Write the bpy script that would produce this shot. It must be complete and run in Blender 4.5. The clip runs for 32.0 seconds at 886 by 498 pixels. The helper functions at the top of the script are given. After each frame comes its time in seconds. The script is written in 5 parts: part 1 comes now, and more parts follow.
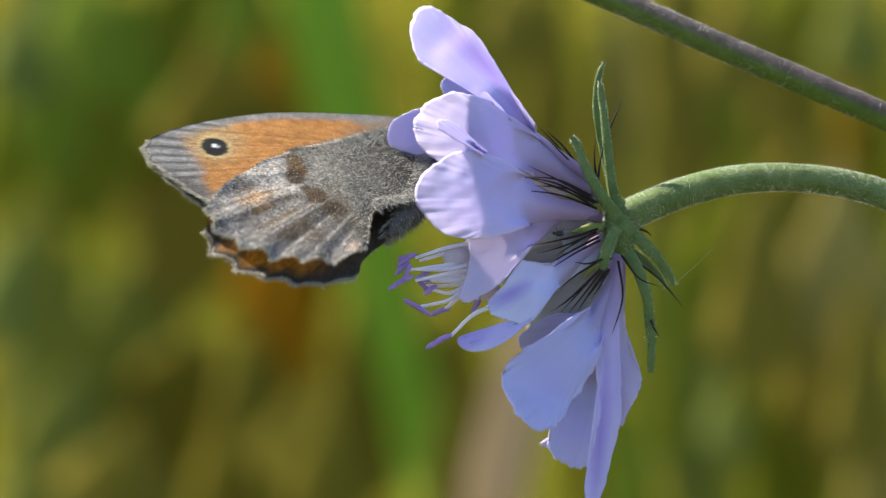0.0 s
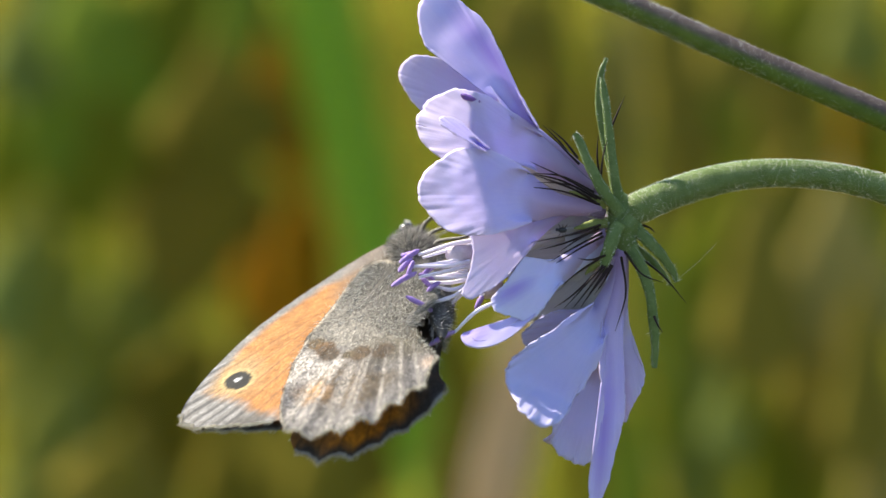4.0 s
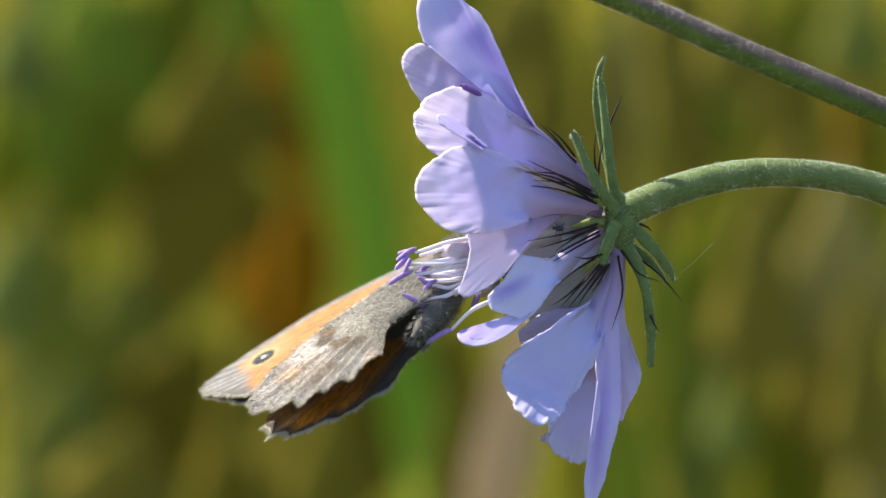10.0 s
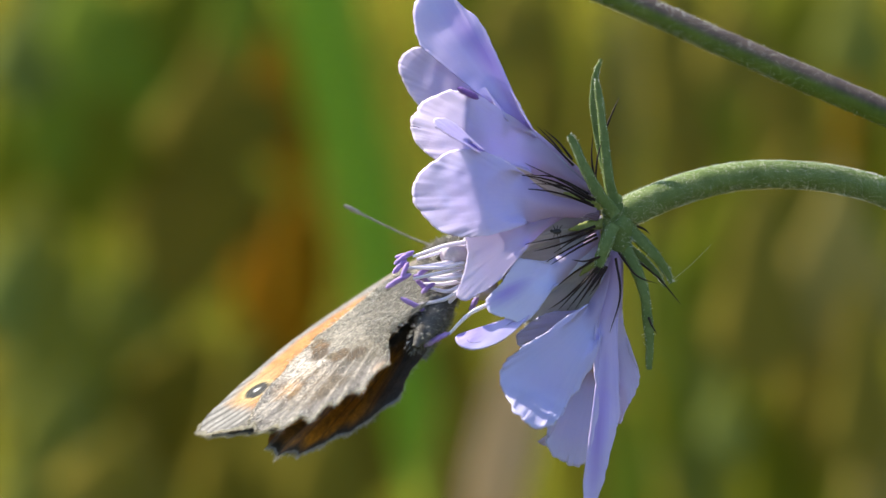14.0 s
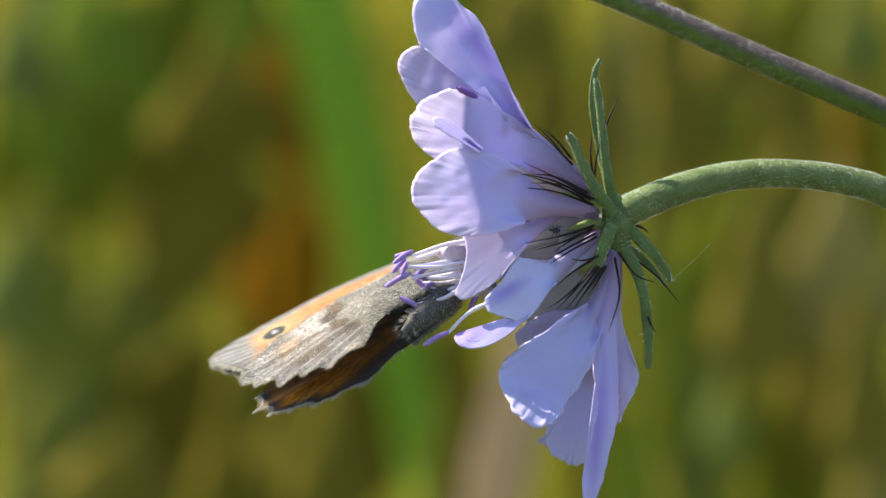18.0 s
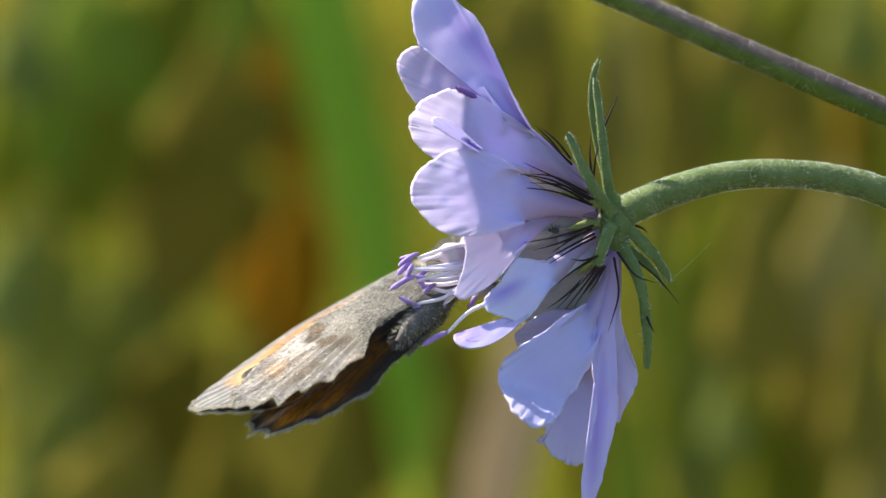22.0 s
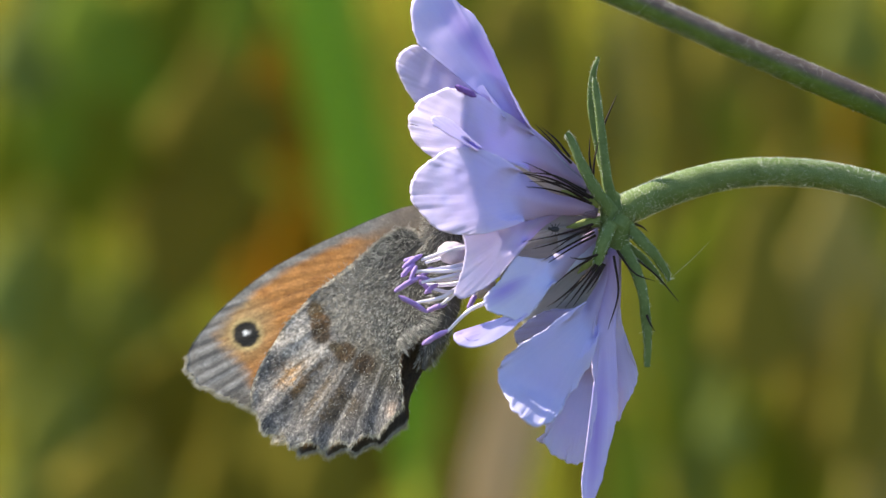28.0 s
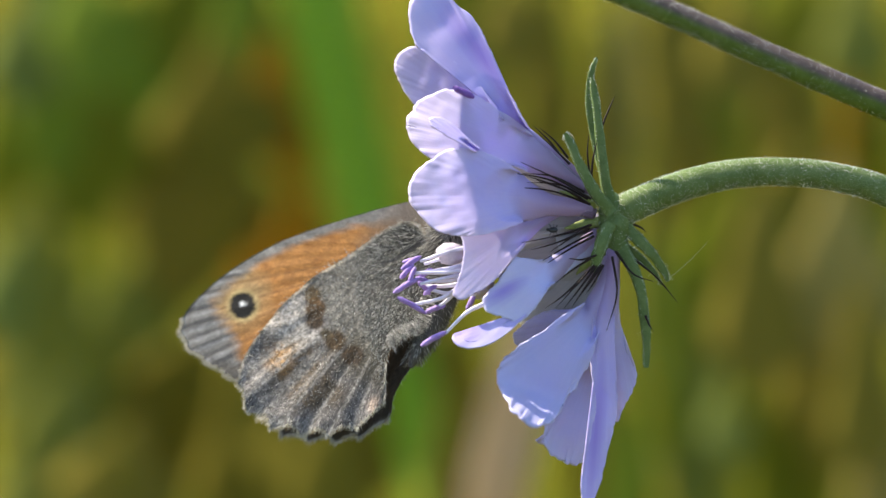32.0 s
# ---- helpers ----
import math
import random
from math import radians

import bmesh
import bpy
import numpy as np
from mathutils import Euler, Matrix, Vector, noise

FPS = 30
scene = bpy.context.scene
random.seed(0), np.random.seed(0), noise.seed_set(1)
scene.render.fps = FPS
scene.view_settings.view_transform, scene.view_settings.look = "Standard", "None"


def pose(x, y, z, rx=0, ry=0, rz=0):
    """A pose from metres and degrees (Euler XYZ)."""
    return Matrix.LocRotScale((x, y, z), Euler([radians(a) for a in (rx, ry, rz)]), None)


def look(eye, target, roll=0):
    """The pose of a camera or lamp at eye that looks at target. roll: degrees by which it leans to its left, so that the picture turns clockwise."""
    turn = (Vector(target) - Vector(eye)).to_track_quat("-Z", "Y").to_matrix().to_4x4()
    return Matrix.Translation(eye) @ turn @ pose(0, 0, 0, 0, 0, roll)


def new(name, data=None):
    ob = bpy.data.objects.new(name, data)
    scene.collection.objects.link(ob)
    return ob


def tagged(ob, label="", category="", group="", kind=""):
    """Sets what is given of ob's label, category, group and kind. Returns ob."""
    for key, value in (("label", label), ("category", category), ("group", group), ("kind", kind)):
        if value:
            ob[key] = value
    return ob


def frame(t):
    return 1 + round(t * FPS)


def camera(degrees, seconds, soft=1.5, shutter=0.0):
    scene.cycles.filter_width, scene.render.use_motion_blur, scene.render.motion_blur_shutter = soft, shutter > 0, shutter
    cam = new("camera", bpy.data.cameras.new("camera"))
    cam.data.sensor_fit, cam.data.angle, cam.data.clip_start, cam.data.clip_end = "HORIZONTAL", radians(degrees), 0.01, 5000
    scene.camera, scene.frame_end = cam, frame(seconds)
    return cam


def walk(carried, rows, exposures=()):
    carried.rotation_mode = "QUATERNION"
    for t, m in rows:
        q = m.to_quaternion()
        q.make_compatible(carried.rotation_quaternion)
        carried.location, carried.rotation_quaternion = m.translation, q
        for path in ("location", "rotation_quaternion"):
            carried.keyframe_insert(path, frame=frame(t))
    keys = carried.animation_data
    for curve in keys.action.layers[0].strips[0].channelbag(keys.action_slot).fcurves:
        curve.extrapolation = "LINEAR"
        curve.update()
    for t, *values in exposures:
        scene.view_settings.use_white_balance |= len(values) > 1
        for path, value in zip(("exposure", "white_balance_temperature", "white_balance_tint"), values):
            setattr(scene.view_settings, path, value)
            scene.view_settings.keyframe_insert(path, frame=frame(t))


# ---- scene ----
from mathutils import Quaternion

TILT = -12.0                      # the camera looks a little down
FOCUS = (0.0, 0.0, 0.55)          # the point in the flower's plane that the camera looks at
PLANE = pose(*FOCUS, TILT)        # x to the right, y away from the lens, z up in the picture
REACH = 0.14117                   # from the lens to that plane

cam = camera(22.0, 32.0, soft=1.4)
cam.data.dof.use_dof = True
cam.data.dof.focus_distance = REACH - 0.0008
cam.data.dof.aperture_fstop = 22.0
EYE = PLANE @ pose(0, -REACH, 0, 90)
walk(cam, [(0.0, EYE), (32.0, EYE)], [(0, 1.22), (2.5, 1.22), (5, 1.17), (12, 1.15), (18, 1.15), (23.5, 1.20), (25, 1.26), (32, 1.28)])

# ---- light ----
SUN = (PLANE.to_3x3() @ Vector((-0.64, 0.21, 0.74))).normalized()      # towards the sun
world = bpy.data.worlds.new("sky")
scene.world = world
world.use_nodes = True
sky = world.node_tree.nodes.new("ShaderNodeTexSky")
sky.sky_type, sky.sun_disc = "NISHITA", False
sky.sun_elevation = math.asin(SUN.z)
sky.sun_rotation = math.atan2(SUN.x, SUN.y)
back = world.node_tree.nodes["Background"]
world.node_tree.links.new(sky.outputs[0], back.inputs[0])
back.inputs[1].default_value = 0.145
sun = new("sun", bpy.data.lights.new("sun", "SUN"))
sun.data.energy, sun.data.angle, sun.data.color = 5.8, radians(0.5), (1.0, 0.92, 0.76)
sun.matrix_world = look((0, 0, 3), Vector((0, 0, 3)) - SUN)


# ---- materials ----
def nodes(name):
    m = bpy.data.materials.new(name)
    m.use_nodes = True
    t = m.node_tree
    return m, t, t.nodes["Principled BSDF"], t.nodes["Material Output"]


def add(t, kind, **values):
    n = t.nodes.new(kind)
    for k, v in values.items():
        n.inputs[k].default_value = v
    return n


def ramp(t, factor, stops):
    r = t.nodes.new("ShaderNodeValToRGB")
    while len(r.color_ramp.elements) < len(stops):
        r.color_ramp.elements.new(0.5)
    for e, (p, c) in zip(r.color_ramp.elements, stops):
        e.position, e.color = p, (*c, 1)
    t.links.new(factor, r.inputs[0])
    return r.outputs[0]


def blend(t, factor, a, b, how="MIX"):
    n = t.nodes.new("ShaderNodeMixRGB")
    n.blend_type = how
    for socket, v in zip(n.inputs, (factor, a, b)):
        if isinstance(v, (int, float)):
            socket.default_value = v
        elif isinstance(v, tuple):
            socket.default_value = (*v, 1)
        else:
            t.links.new(v, socket)
    return n.outputs[0]


def relief(t, b, height, strength, distance):
    n = add(t, "ShaderNodeBump", Strength=strength, Distance=distance)
    t.links.new(height, n.inputs["Height"])
    t.links.new(n.outputs[0], b.inputs["Normal"])
    return n.outputs[0]


def see_through(t, b, out, colour, share, normal=None):
    """Lets a share of the light come through a thin leaf."""
    tr = t.nodes.new("ShaderNodeBsdfTranslucent")
    if isinstance(colour, tuple):
        tr.inputs[0].default_value = (*colour, 1)
    else:
        t.links.new(colour, tr.inputs[0])
    if normal:
        t.links.new(normal, tr.inputs["Normal"])
    mix = add(t, "ShaderNodeMixShader", Fac=share)
    t.links.new(b.outputs[0], mix.inputs[1])
    t.links.new(tr.outputs[0], mix.inputs[2])
    t.links.new(mix.outputs[0], out.inputs[0])


LILAC_PALE, LILAC_DEEP, VIOLET = (0.60, 0.475, 0.745), (0.435, 0.368, 0.73), (0.19, 0.11, 0.54)


def petal_material(name, pale, deep, blotch, blotch_at=(0.55, 0.6), blotch_size=0.22, share=0.24, base_tint=None, throat_tint=0.85):
    """Thin lilac petal with fine veins along it and one darker violet stain."""
    m, t, b, out = nodes(name)
    uv = t.nodes.new("ShaderNodeTexCoord")
    stretch = add(t, "ShaderNodeMapping", Scale=(0.8, 34.0, 1.0))
    t.links.new(uv.outputs["UV"], stretch.inputs["Vector"])
    veins = add(t, "ShaderNodeTexNoise", Scale=1.0, Detail=3.0, Roughness=0.6, Distortion=0.3)
    t.links.new(stretch.outputs[0], veins.inputs["Vector"])
    cloud = add(t, "ShaderNodeTexNoise", Scale=260.0, Detail=4.0, Roughness=0.6)
    t.links.new(uv.outputs["Object"], cloud.inputs["Vector"])
    speck = add(t, "ShaderNodeTexNoise", Scale=4200.0, Detail=2.0)
    t.links.new(uv.outputs["Object"], speck.inputs["Vector"])
    colour = ramp(t, cloud.outputs[0], [(0.3, deep), (0.7, pale)])
    colour = blend(t, ramp(t, veins.outputs[0], [(0.36, (0.45,) * 3), (0.62, (0, 0, 0))]), colour, deep)
    # bluish clouds, and a paler rim
    tint = add(t, "ShaderNodeTexNoise", Scale=520.0, Detail=3.0, Roughness=0.55)
    t.links.new(uv.outputs["Object"], tint.inputs["Vector"])
    colour = blend(t, ramp(t, tint.outputs[0], [(0.42, (0, 0, 0)), (0.70, (0.55,) * 3)]), colour, tuple(c * k for c, k in zip(deep, (0.90, 1.04, 1.03))))
    length = t.nodes.new("ShaderNodeSeparateXYZ")
    t.links.new(uv.outputs["UV"], length.inputs[0])
    colour = blend(t, ramp(t, length.outputs[0], [(0.72, (0, 0, 0)), (1.0, (0.45,) * 3)]), colour, tuple(c * 0.6 + 0.30 for c in pale))
    colour = blend(t, ramp(t, speck.outputs[0], [(0.35, (0.12,) * 3), (0.60, (0, 0, 0))]), colour, deep)
    throat = ramp(t, length.outputs[0], [(0.06, (throat_tint,) * 3), (0.20, (throat_tint * 0.5,) * 3), (0.33, (0, 0, 0))])
    colour = blend(t, throat, colour, (0.30, 0.18, 0.30))
    # the violet stain
    off = add(t, "ShaderNodeVectorMath", )
    off.operation = "DISTANCE"
    off.inputs[1].default_value = (blotch_at[0], blotch_at[1], 0)
    narrow = add(t, "ShaderNodeMapping", Scale=(0.45, 1.0, 1.0), Location=(blotch_at[0] * 0.55, 0, 0))
    t.links.new(uv.outputs["UV"], narrow.inputs["Vector"])
    wavy = blend(t, 0.06, narrow.outputs[0], veins.outputs["Color"], "ADD")
    t.links.new(wavy, off.inputs[0])
    stain = ramp(t, off.outputs["Value"], [(blotch_size * 0.1, (0.85,) * 3), (blotch_size * 0.55, (0.42,) * 3), (blotch_size, (0, 0, 0))])
    colour = blend(t, stain, colour, blotch)
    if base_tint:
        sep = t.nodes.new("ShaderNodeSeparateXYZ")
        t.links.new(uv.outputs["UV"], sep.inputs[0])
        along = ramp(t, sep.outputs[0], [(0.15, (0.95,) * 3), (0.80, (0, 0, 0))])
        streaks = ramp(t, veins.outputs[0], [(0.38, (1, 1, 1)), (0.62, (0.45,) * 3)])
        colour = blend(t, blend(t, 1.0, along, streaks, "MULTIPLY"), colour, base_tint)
        colour = blend(t, ramp(t, sep.outputs[0], [(0.5, (0, 0, 0)), (0.95, (0.9,) * 3)]), colour, LILAC_PALE)
    t.links.new(colour, b.inputs["Base Color"])
    b.inputs["Roughness"].default_value = 0.5
    b.inputs["Specular IOR Level"].default_value = 0.3
    b.inputs["Sheen Weight"].default_value = 0.15
    height = blend(t, 0.35, veins.outputs[0], speck.outputs[0])
    normal = relief(t, b, height, 0.14, 0.00010)
    see_through(t, b, out, blend(t, 1.0, colour, (0.60, 0.68, 1.0), "MULTIPLY"), share, normal)
    return m


PETAL = petal_material("petal_lilac", LILAC_PALE, LILAC_DEEP, VIOLET, (3, 3), 0.10, 0.14)
PETAL_STAINED = petal_material("petal_lilac_violet_stain", LILAC_PALE, LILAC_DEEP, (0.30, 0.18, 0.58), (0.72, 0.70), 0.17)
PETAL_STAINED_LOW = petal_material("petal_lilac_violet_streak", LILAC_PALE, LILAC_DEEP, (0.30, 0.20, 0.60), (0.74, 0.58), 0.16)
PETAL_PALE = petal_material("petal_pale_lilac", (0.685, 0.56, 0.74), (0.565, 0.465, 0.715), VIOLET, (3, 3), 0.05, 0.40)
PETAL_ROLLED = petal_material("petal_lilac_rolled", LILAC_PALE, LILAC_DEEP, VIOLET, (3, 3), 0.05, 0.32, throat_tint=0.0)
PETAL_BLUE = petal_material("petal_blue_lilac", (0.52, 0.47, 0.74), (0.42, 0.39, 0.70), VIOLET, (3, 3), 0.12)
TONGUE = petal_material("petal_pale_violet_tip", (0.55, 0.48, 0.73), (0.43, 0.37, 0.70), (0.24, 0.15, 0.56), (1.0, 0.5), 0.26)
LOWER_PETAL = petal_material("petal_pale_violet_middle", (0.62, 0.58, 0.80), (0.50, 0.48, 0.76), (0.25, 0.17, 0.62), (0.83, 0.53), 0.14)
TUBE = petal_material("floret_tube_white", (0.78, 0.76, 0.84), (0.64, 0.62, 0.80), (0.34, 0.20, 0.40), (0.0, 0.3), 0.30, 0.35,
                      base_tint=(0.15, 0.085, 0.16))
TUBE_PALE = petal_material("floret_tube_pale_blue", (0.70, 0.69, 0.86), (0.56, 0.56, 0.82), (0.34, 0.20, 0.40), (2, 2), 0.1, 0.30)
# cream dimmed towards grey: shade between the florets put into the colour
TUBE_SHADED = petal_material("floret_tube_cream_shaded", (0.50, 0.46, 0.43), (0.34, 0.31, 0.30), (0.3, 0.2, 0.3), (2, 2), 0.1, 0.22)


def plain(name, a, b_, scale, rough=0.6, share=0.0, bump=0.3, depth=0.0002, spec=0.4, stretch=(1, 1, 1), sheen=0.0):
    """A surface that varies between two colours in coarse and fine grain."""
    m, t, b, out = nodes(name)
    tc = t.nodes.new("ShaderNodeTexCoord")
    mp = add(t, "ShaderNodeMapping", Scale=stretch)
    t.links.new(tc.outputs["Object"], mp.inputs["Vector"])
    coarse = add(t, "ShaderNodeTexNoise", Scale=scale, Detail=5.0, Roughness=0.65)
    fine = add(t, "ShaderNodeTexNoise", Scale=scale * 9, Detail=3.0)
    for n in (coarse, fine):
        t.links.new(mp.outputs[0], n.inputs["Vector"])
    mixed = blend(t, 0.35, coarse.outputs[0], fine.outputs[0])
    colour = ramp(t, mixed, [(0.32, a), (0.68, b_)])
    t.links.new(colour, b.inputs["Base Color"])
    b.inputs["Roughness"].default_value = rough
    b.inputs["Specular IOR Level"].default_value = spec
    b.inputs["Sheen Weight"].default_value = sheen
    normal = relief(t, b, mixed, bump, depth)
    if share:
        see_through(t, b, out, colour, share, normal)
    return m


FILAMENT = plain("filament_white", (0.72, 0.66, 0.80), (0.86, 0.82, 0.90), 900, 0.45, 0.3)
ANTHER = plain("anther_violet", (0.24, 0.13, 0.44), (0.44, 0.30, 0.66), 2500, 0.6, 0.15, 0.6)
ANTHER_DEEP = plain("anther_deep_violet", (0.13, 0.05, 0.27), (0.23, 0.11, 0.42), 2500, 0.6, 0.1, 0.6)
BUD = plain("bud_cream", (0.50, 0.43, 0.54), (0.68, 0.61, 0.68), 900, 0.75, 0.3, 0.5, spec=0.15)
GREEN = plain("bract_green", (0.078, 0.122, 0.032), (0.172, 0.226, 0.082), 900, 0.6, 0.2, 0.5, spec=0.15)
SCALE_GREEN = plain("scale_yellow_green", (0.16, 0.20, 0.04), (0.30, 0.33, 0.10), 900, 0.55, 0.2, 0.5)
STEM_GREEN = plain("stem_green", (0.068, 0.108, 0.026), (0.146, 0.192, 0.070), 900, 0.65, 0.05, 0.6, 0.0003, spec=0.15)


def stalk_material():
    """A green stalk flushed purple on its sunny side."""
    m, t, b, out = nodes("stem_purple_green")
    tc = t.nodes.new("ShaderNodeTexCoord")
    sep = t.nodes.new("ShaderNodeSeparateXYZ")
    t.links.new(tc.outputs["UV"], sep.inputs[0])
    grain = add(t, "ShaderNodeTexNoise", Scale=900.0, Detail=5.0, Roughness=0.7)
    t.links.new(tc.outputs["Object"], grain.inputs["Vector"])
    flush = ramp(t, sep.outputs[1], [(0.22, (1, 1, 1)), (0.30, (0, 0, 0)), (0.71, (0, 0, 0)), (0.79, (1, 1, 1))])
    green = ramp(t, grain.outputs[0], [(0.3, (0.055, 0.085, 0.013)), (0.7, (0.100, 0.135, 0.024))])
    purple = ramp(t, grain.outputs[0], [(0.3, (0.050, 0.037, 0.034)), (0.7, (0.110, 0.084, 0.074))])
    t.links.new(blend(t, flush, green, purple), b.inputs["Base Color"])
    b.inputs["Roughness"].default_value = 0.7
    b.inputs["Specular IOR Level"].default_value = 0.15
    relief(t, b, grain.outputs[0], 0.5, 0.0002)
    return m


STEM_PURPLE = stalk_material()
HAIR_WHITE = plain("plant_hair_white", (0.72, 0.72, 0.64), (0.86, 0.86, 0.80), 900, 0.5, 0.4, 0)
BRISTLE = plain("bristle_black", (0.008, 0.006, 0.006), (0.035, 0.020, 0.018), 1500, 0.5, 0, 0, spec=0.1)
SILK = plain("silk_white", (0.6, 0.6, 0.55), (0.8, 0.8, 0.75), 900, 0.3, 0.4, 0)
INSECT = plain("insect_black", (0.008, 0.008, 0.01), (0.03, 0.028, 0.03), 3000, 0.3, 0, 0.3)



def fur_material(name, dark, light, share):
    """Hair in which dark and pale strands stand side by side."""
    m, t, b, out = nodes(name)
    strand = t.nodes.new("ShaderNodeNewGeometry")
    colour = ramp(t, strand.outputs["Random Per Island"], [(share - 0.25, dark), (share + 0.05, tuple((p + q) / 3 for p, q in zip(dark, light))), (1.0, light)])
    t.links.new(colour, b.inputs["Base Color"])
    b.inputs["Roughness"].default_value = 0.55
    b.inputs["Sheen Weight"].default_value = 0.3
    see_through(t, b, out, colour, 0.25)
    return m


FUR_GREY = fur_material("fur_grey", (0.060, 0.056, 0.048), (0.74, 0.71, 0.62), 0.42)
FUR_DARK = fur_material("fur_dark", (0.035, 0.032, 0.028), (0.62, 0.59, 0.54), 0.42)
FRINGE = plain("fringe_pale", (0.30, 0.275, 0.22), (0.58, 0.54, 0.44), 2500, 0.6, 0.35, 0)
BODY = plain("body_dark_grey", (0.035, 0.032, 0.03), (0.12, 0.11, 0.10), 1500, 0.7, 0, 0.6)
ANTENNA = plain("antenna_grey", (0.16, 0.145, 0.125), (0.42, 0.39, 0.34), 2500, 0.6, 0, 0.3)
LEG = plain("leg_brown", (0.035, 0.03, 0.025), (0.12, 0.10, 0.07), 2500, 0.5, 0, 0.3)
EYE_DARK = plain("compound_eye", (0.02, 0.018, 0.015), (0.05, 0.045, 0.04), 4000, 0.25, 0, 0.3)


def wing_material(name, salt, streak, sheen):
    """Wing scales: the pattern's colours, broken up by fine rows of scales."""
    m, t, b, out = nodes(name)
    pattern = t.nodes.new("ShaderNodeVertexColor")
    pattern.layer_name = "pattern"
    tc = t.nodes.new("ShaderNodeTexCoord")
    lines = add(t, "ShaderNodeMapping", Scale=(22.0, 34.0, 1.0))
    t.links.new(tc.outputs["UV"], lines.inputs["Vector"])
    scales = add(t, "ShaderNodeTexVoronoi", Scale=8500.0)
    speck = add(t, "ShaderNodeTexNoise", Scale=6500.0, Detail=2.0, Roughness=0.7)
    hairs = add(t, "ShaderNodeTexNoise", Scale=1.0, Detail=3.0, Roughness=0.65, Distortion=0.6)
    mottle = add(t, "ShaderNodeTexNoise", Scale=1100.0, Detail=4.0, Roughness=0.6)
    t.links.new(lines.outputs[0], hairs.inputs["Vector"])
    for n in (scales, speck, mottle):
        t.links.new(tc.outputs["Object"], n.inputs["Vector"])
    grain = blend(t, 0.5, scales.outputs["Distance"], speck.outputs[0])
    cell = t.nodes.new("ShaderNodeSeparateColor")
    t.links.new(scales.outputs["Color"], cell.inputs[0])
    pepper = ramp(t, cell.outputs[0], [(0.10, (0.30,) * 3), (0.45, (0.85,) * 3), (0.78, (1.05,) * 3), (0.92, (1.75,) * 3)])
    colour = blend(t, salt, pattern.outputs[0], pepper, "MULTIPLY")
    colour = blend(t, salt * 0.6, colour, ramp(t, speck.outputs[0], [(0.34, (0.14,) * 3), (0.66, (0.86,) * 3)]), "OVERLAY")
    colour = blend(t, streak, colour, ramp(t, hairs.outputs[0], [(0.35, (0.18,) * 3), (0.65, (0.82,) * 3)]), "OVERLAY")
    colour = blend(t, 0.30, colour, ramp(t, mottle.outputs[0], [(0.35, (0.25,) * 3), (0.65, (0.75,) * 3)]), "OVERLAY")
    t.links.new(colour, b.inputs["Base Color"])
    b.inputs["Roughness"].default_value = 0.65
    b.inputs["Specular IOR Level"].default_value = 0.2
    b.inputs["Sheen Weight"].default_value = sheen
    b.inputs["Sheen Roughness"].default_value = 0.3
    b.inputs["Sheen Tint"].default_value = (1.0, 0.93, 0.80, 1)
    normal = relief(t, b, grain, 0.32, 0.00010)
    see_through(t, b, out, colour, 0.28, normal)
    return m


WING_SPECKLED = wing_material("wing_scales_speckled", 0.55, 0.50, 0.35)
WING_STREAKED = wing_material("wing_scales_streaked", 0.18, 0.38, 0.4)
WING_UPPER = wing_material("wing_scales_upper", 0.15, 0.30, 0.0)


# ---- mesh helpers; all shapes are given in millimetres ----
def part(name, bm, material, parent, label="", at=(0, 0, 0), smooth=True, thick=0.0, kind=""):
    """Links a bmesh in millimetres as one mesh object under a thing or part. at: its own origin in the same space."""
    me = bpy.data.meshes.new(name)
    bm.to_mesh(me)
    bm.free()
    return part_mesh(name, me, material, parent, label, at, smooth, thick, kind)


def part_mesh(name, me, material, parent, label="", at=(0, 0, 0), smooth=True, thick=0.0, kind=""):
    o = Vector(at)
    me.transform(Matrix.Scale(0.001, 4) @ Matrix.Translation(-o))
    me.materials.append(material)
    if smooth:
        me.polygons.foreach_set("use_smooth", [True] * len(me.polygons))
    ob = new(name, me)
    if parent:
        ob.parent = parent
        ob.location = (o - Vector(parent.get("origin_mm", (0, 0, 0)))) * 0.001
    else:
        ob.matrix_world = PLANE @ Matrix.Translation(o * 0.001)
    ob["origin_mm"] = tuple(o)
    if thick:
        s = ob.modifiers.new("thickness", "SOLIDIFY")
        s.thickness, s.offset = thick * 0.001, 0.0
    if label:
        ob["label"] = label
    if kind:
        ob["kind"] = kind
    return ob


def thing(name, at, label, category, group="", kind=""):
    ob = new(name)
    ob.empty_display_size = 0.005
    ob.matrix_world = PLANE @ Matrix.Translation(Vector(at) * 0.001)
    ob["origin_mm"] = tuple(at)
    return tagged(ob, label, category, group, kind)


def curve_at(points, count):
    """A smooth curve through a few points (Catmull-Rom), count samples."""
    p = [np.array(q, float) for q in points]
    p = [2 * p[0] - p[1]] + p + [2 * p[-1] - p[-2]]
    n = len(p) - 3
    out = []
    for s in np.linspace(0, n, count):
        i = min(int(s), n - 1)
        f = s - i
        a, b, c, d = p[i:i + 4]
        out.append(0.5 * (2 * b + (c - a) * f + (2 * a - 5 * b + 4 * c - d) * f * f + (3 * b - a - 3 * c + d) * f ** 3))
    return np.array(out)


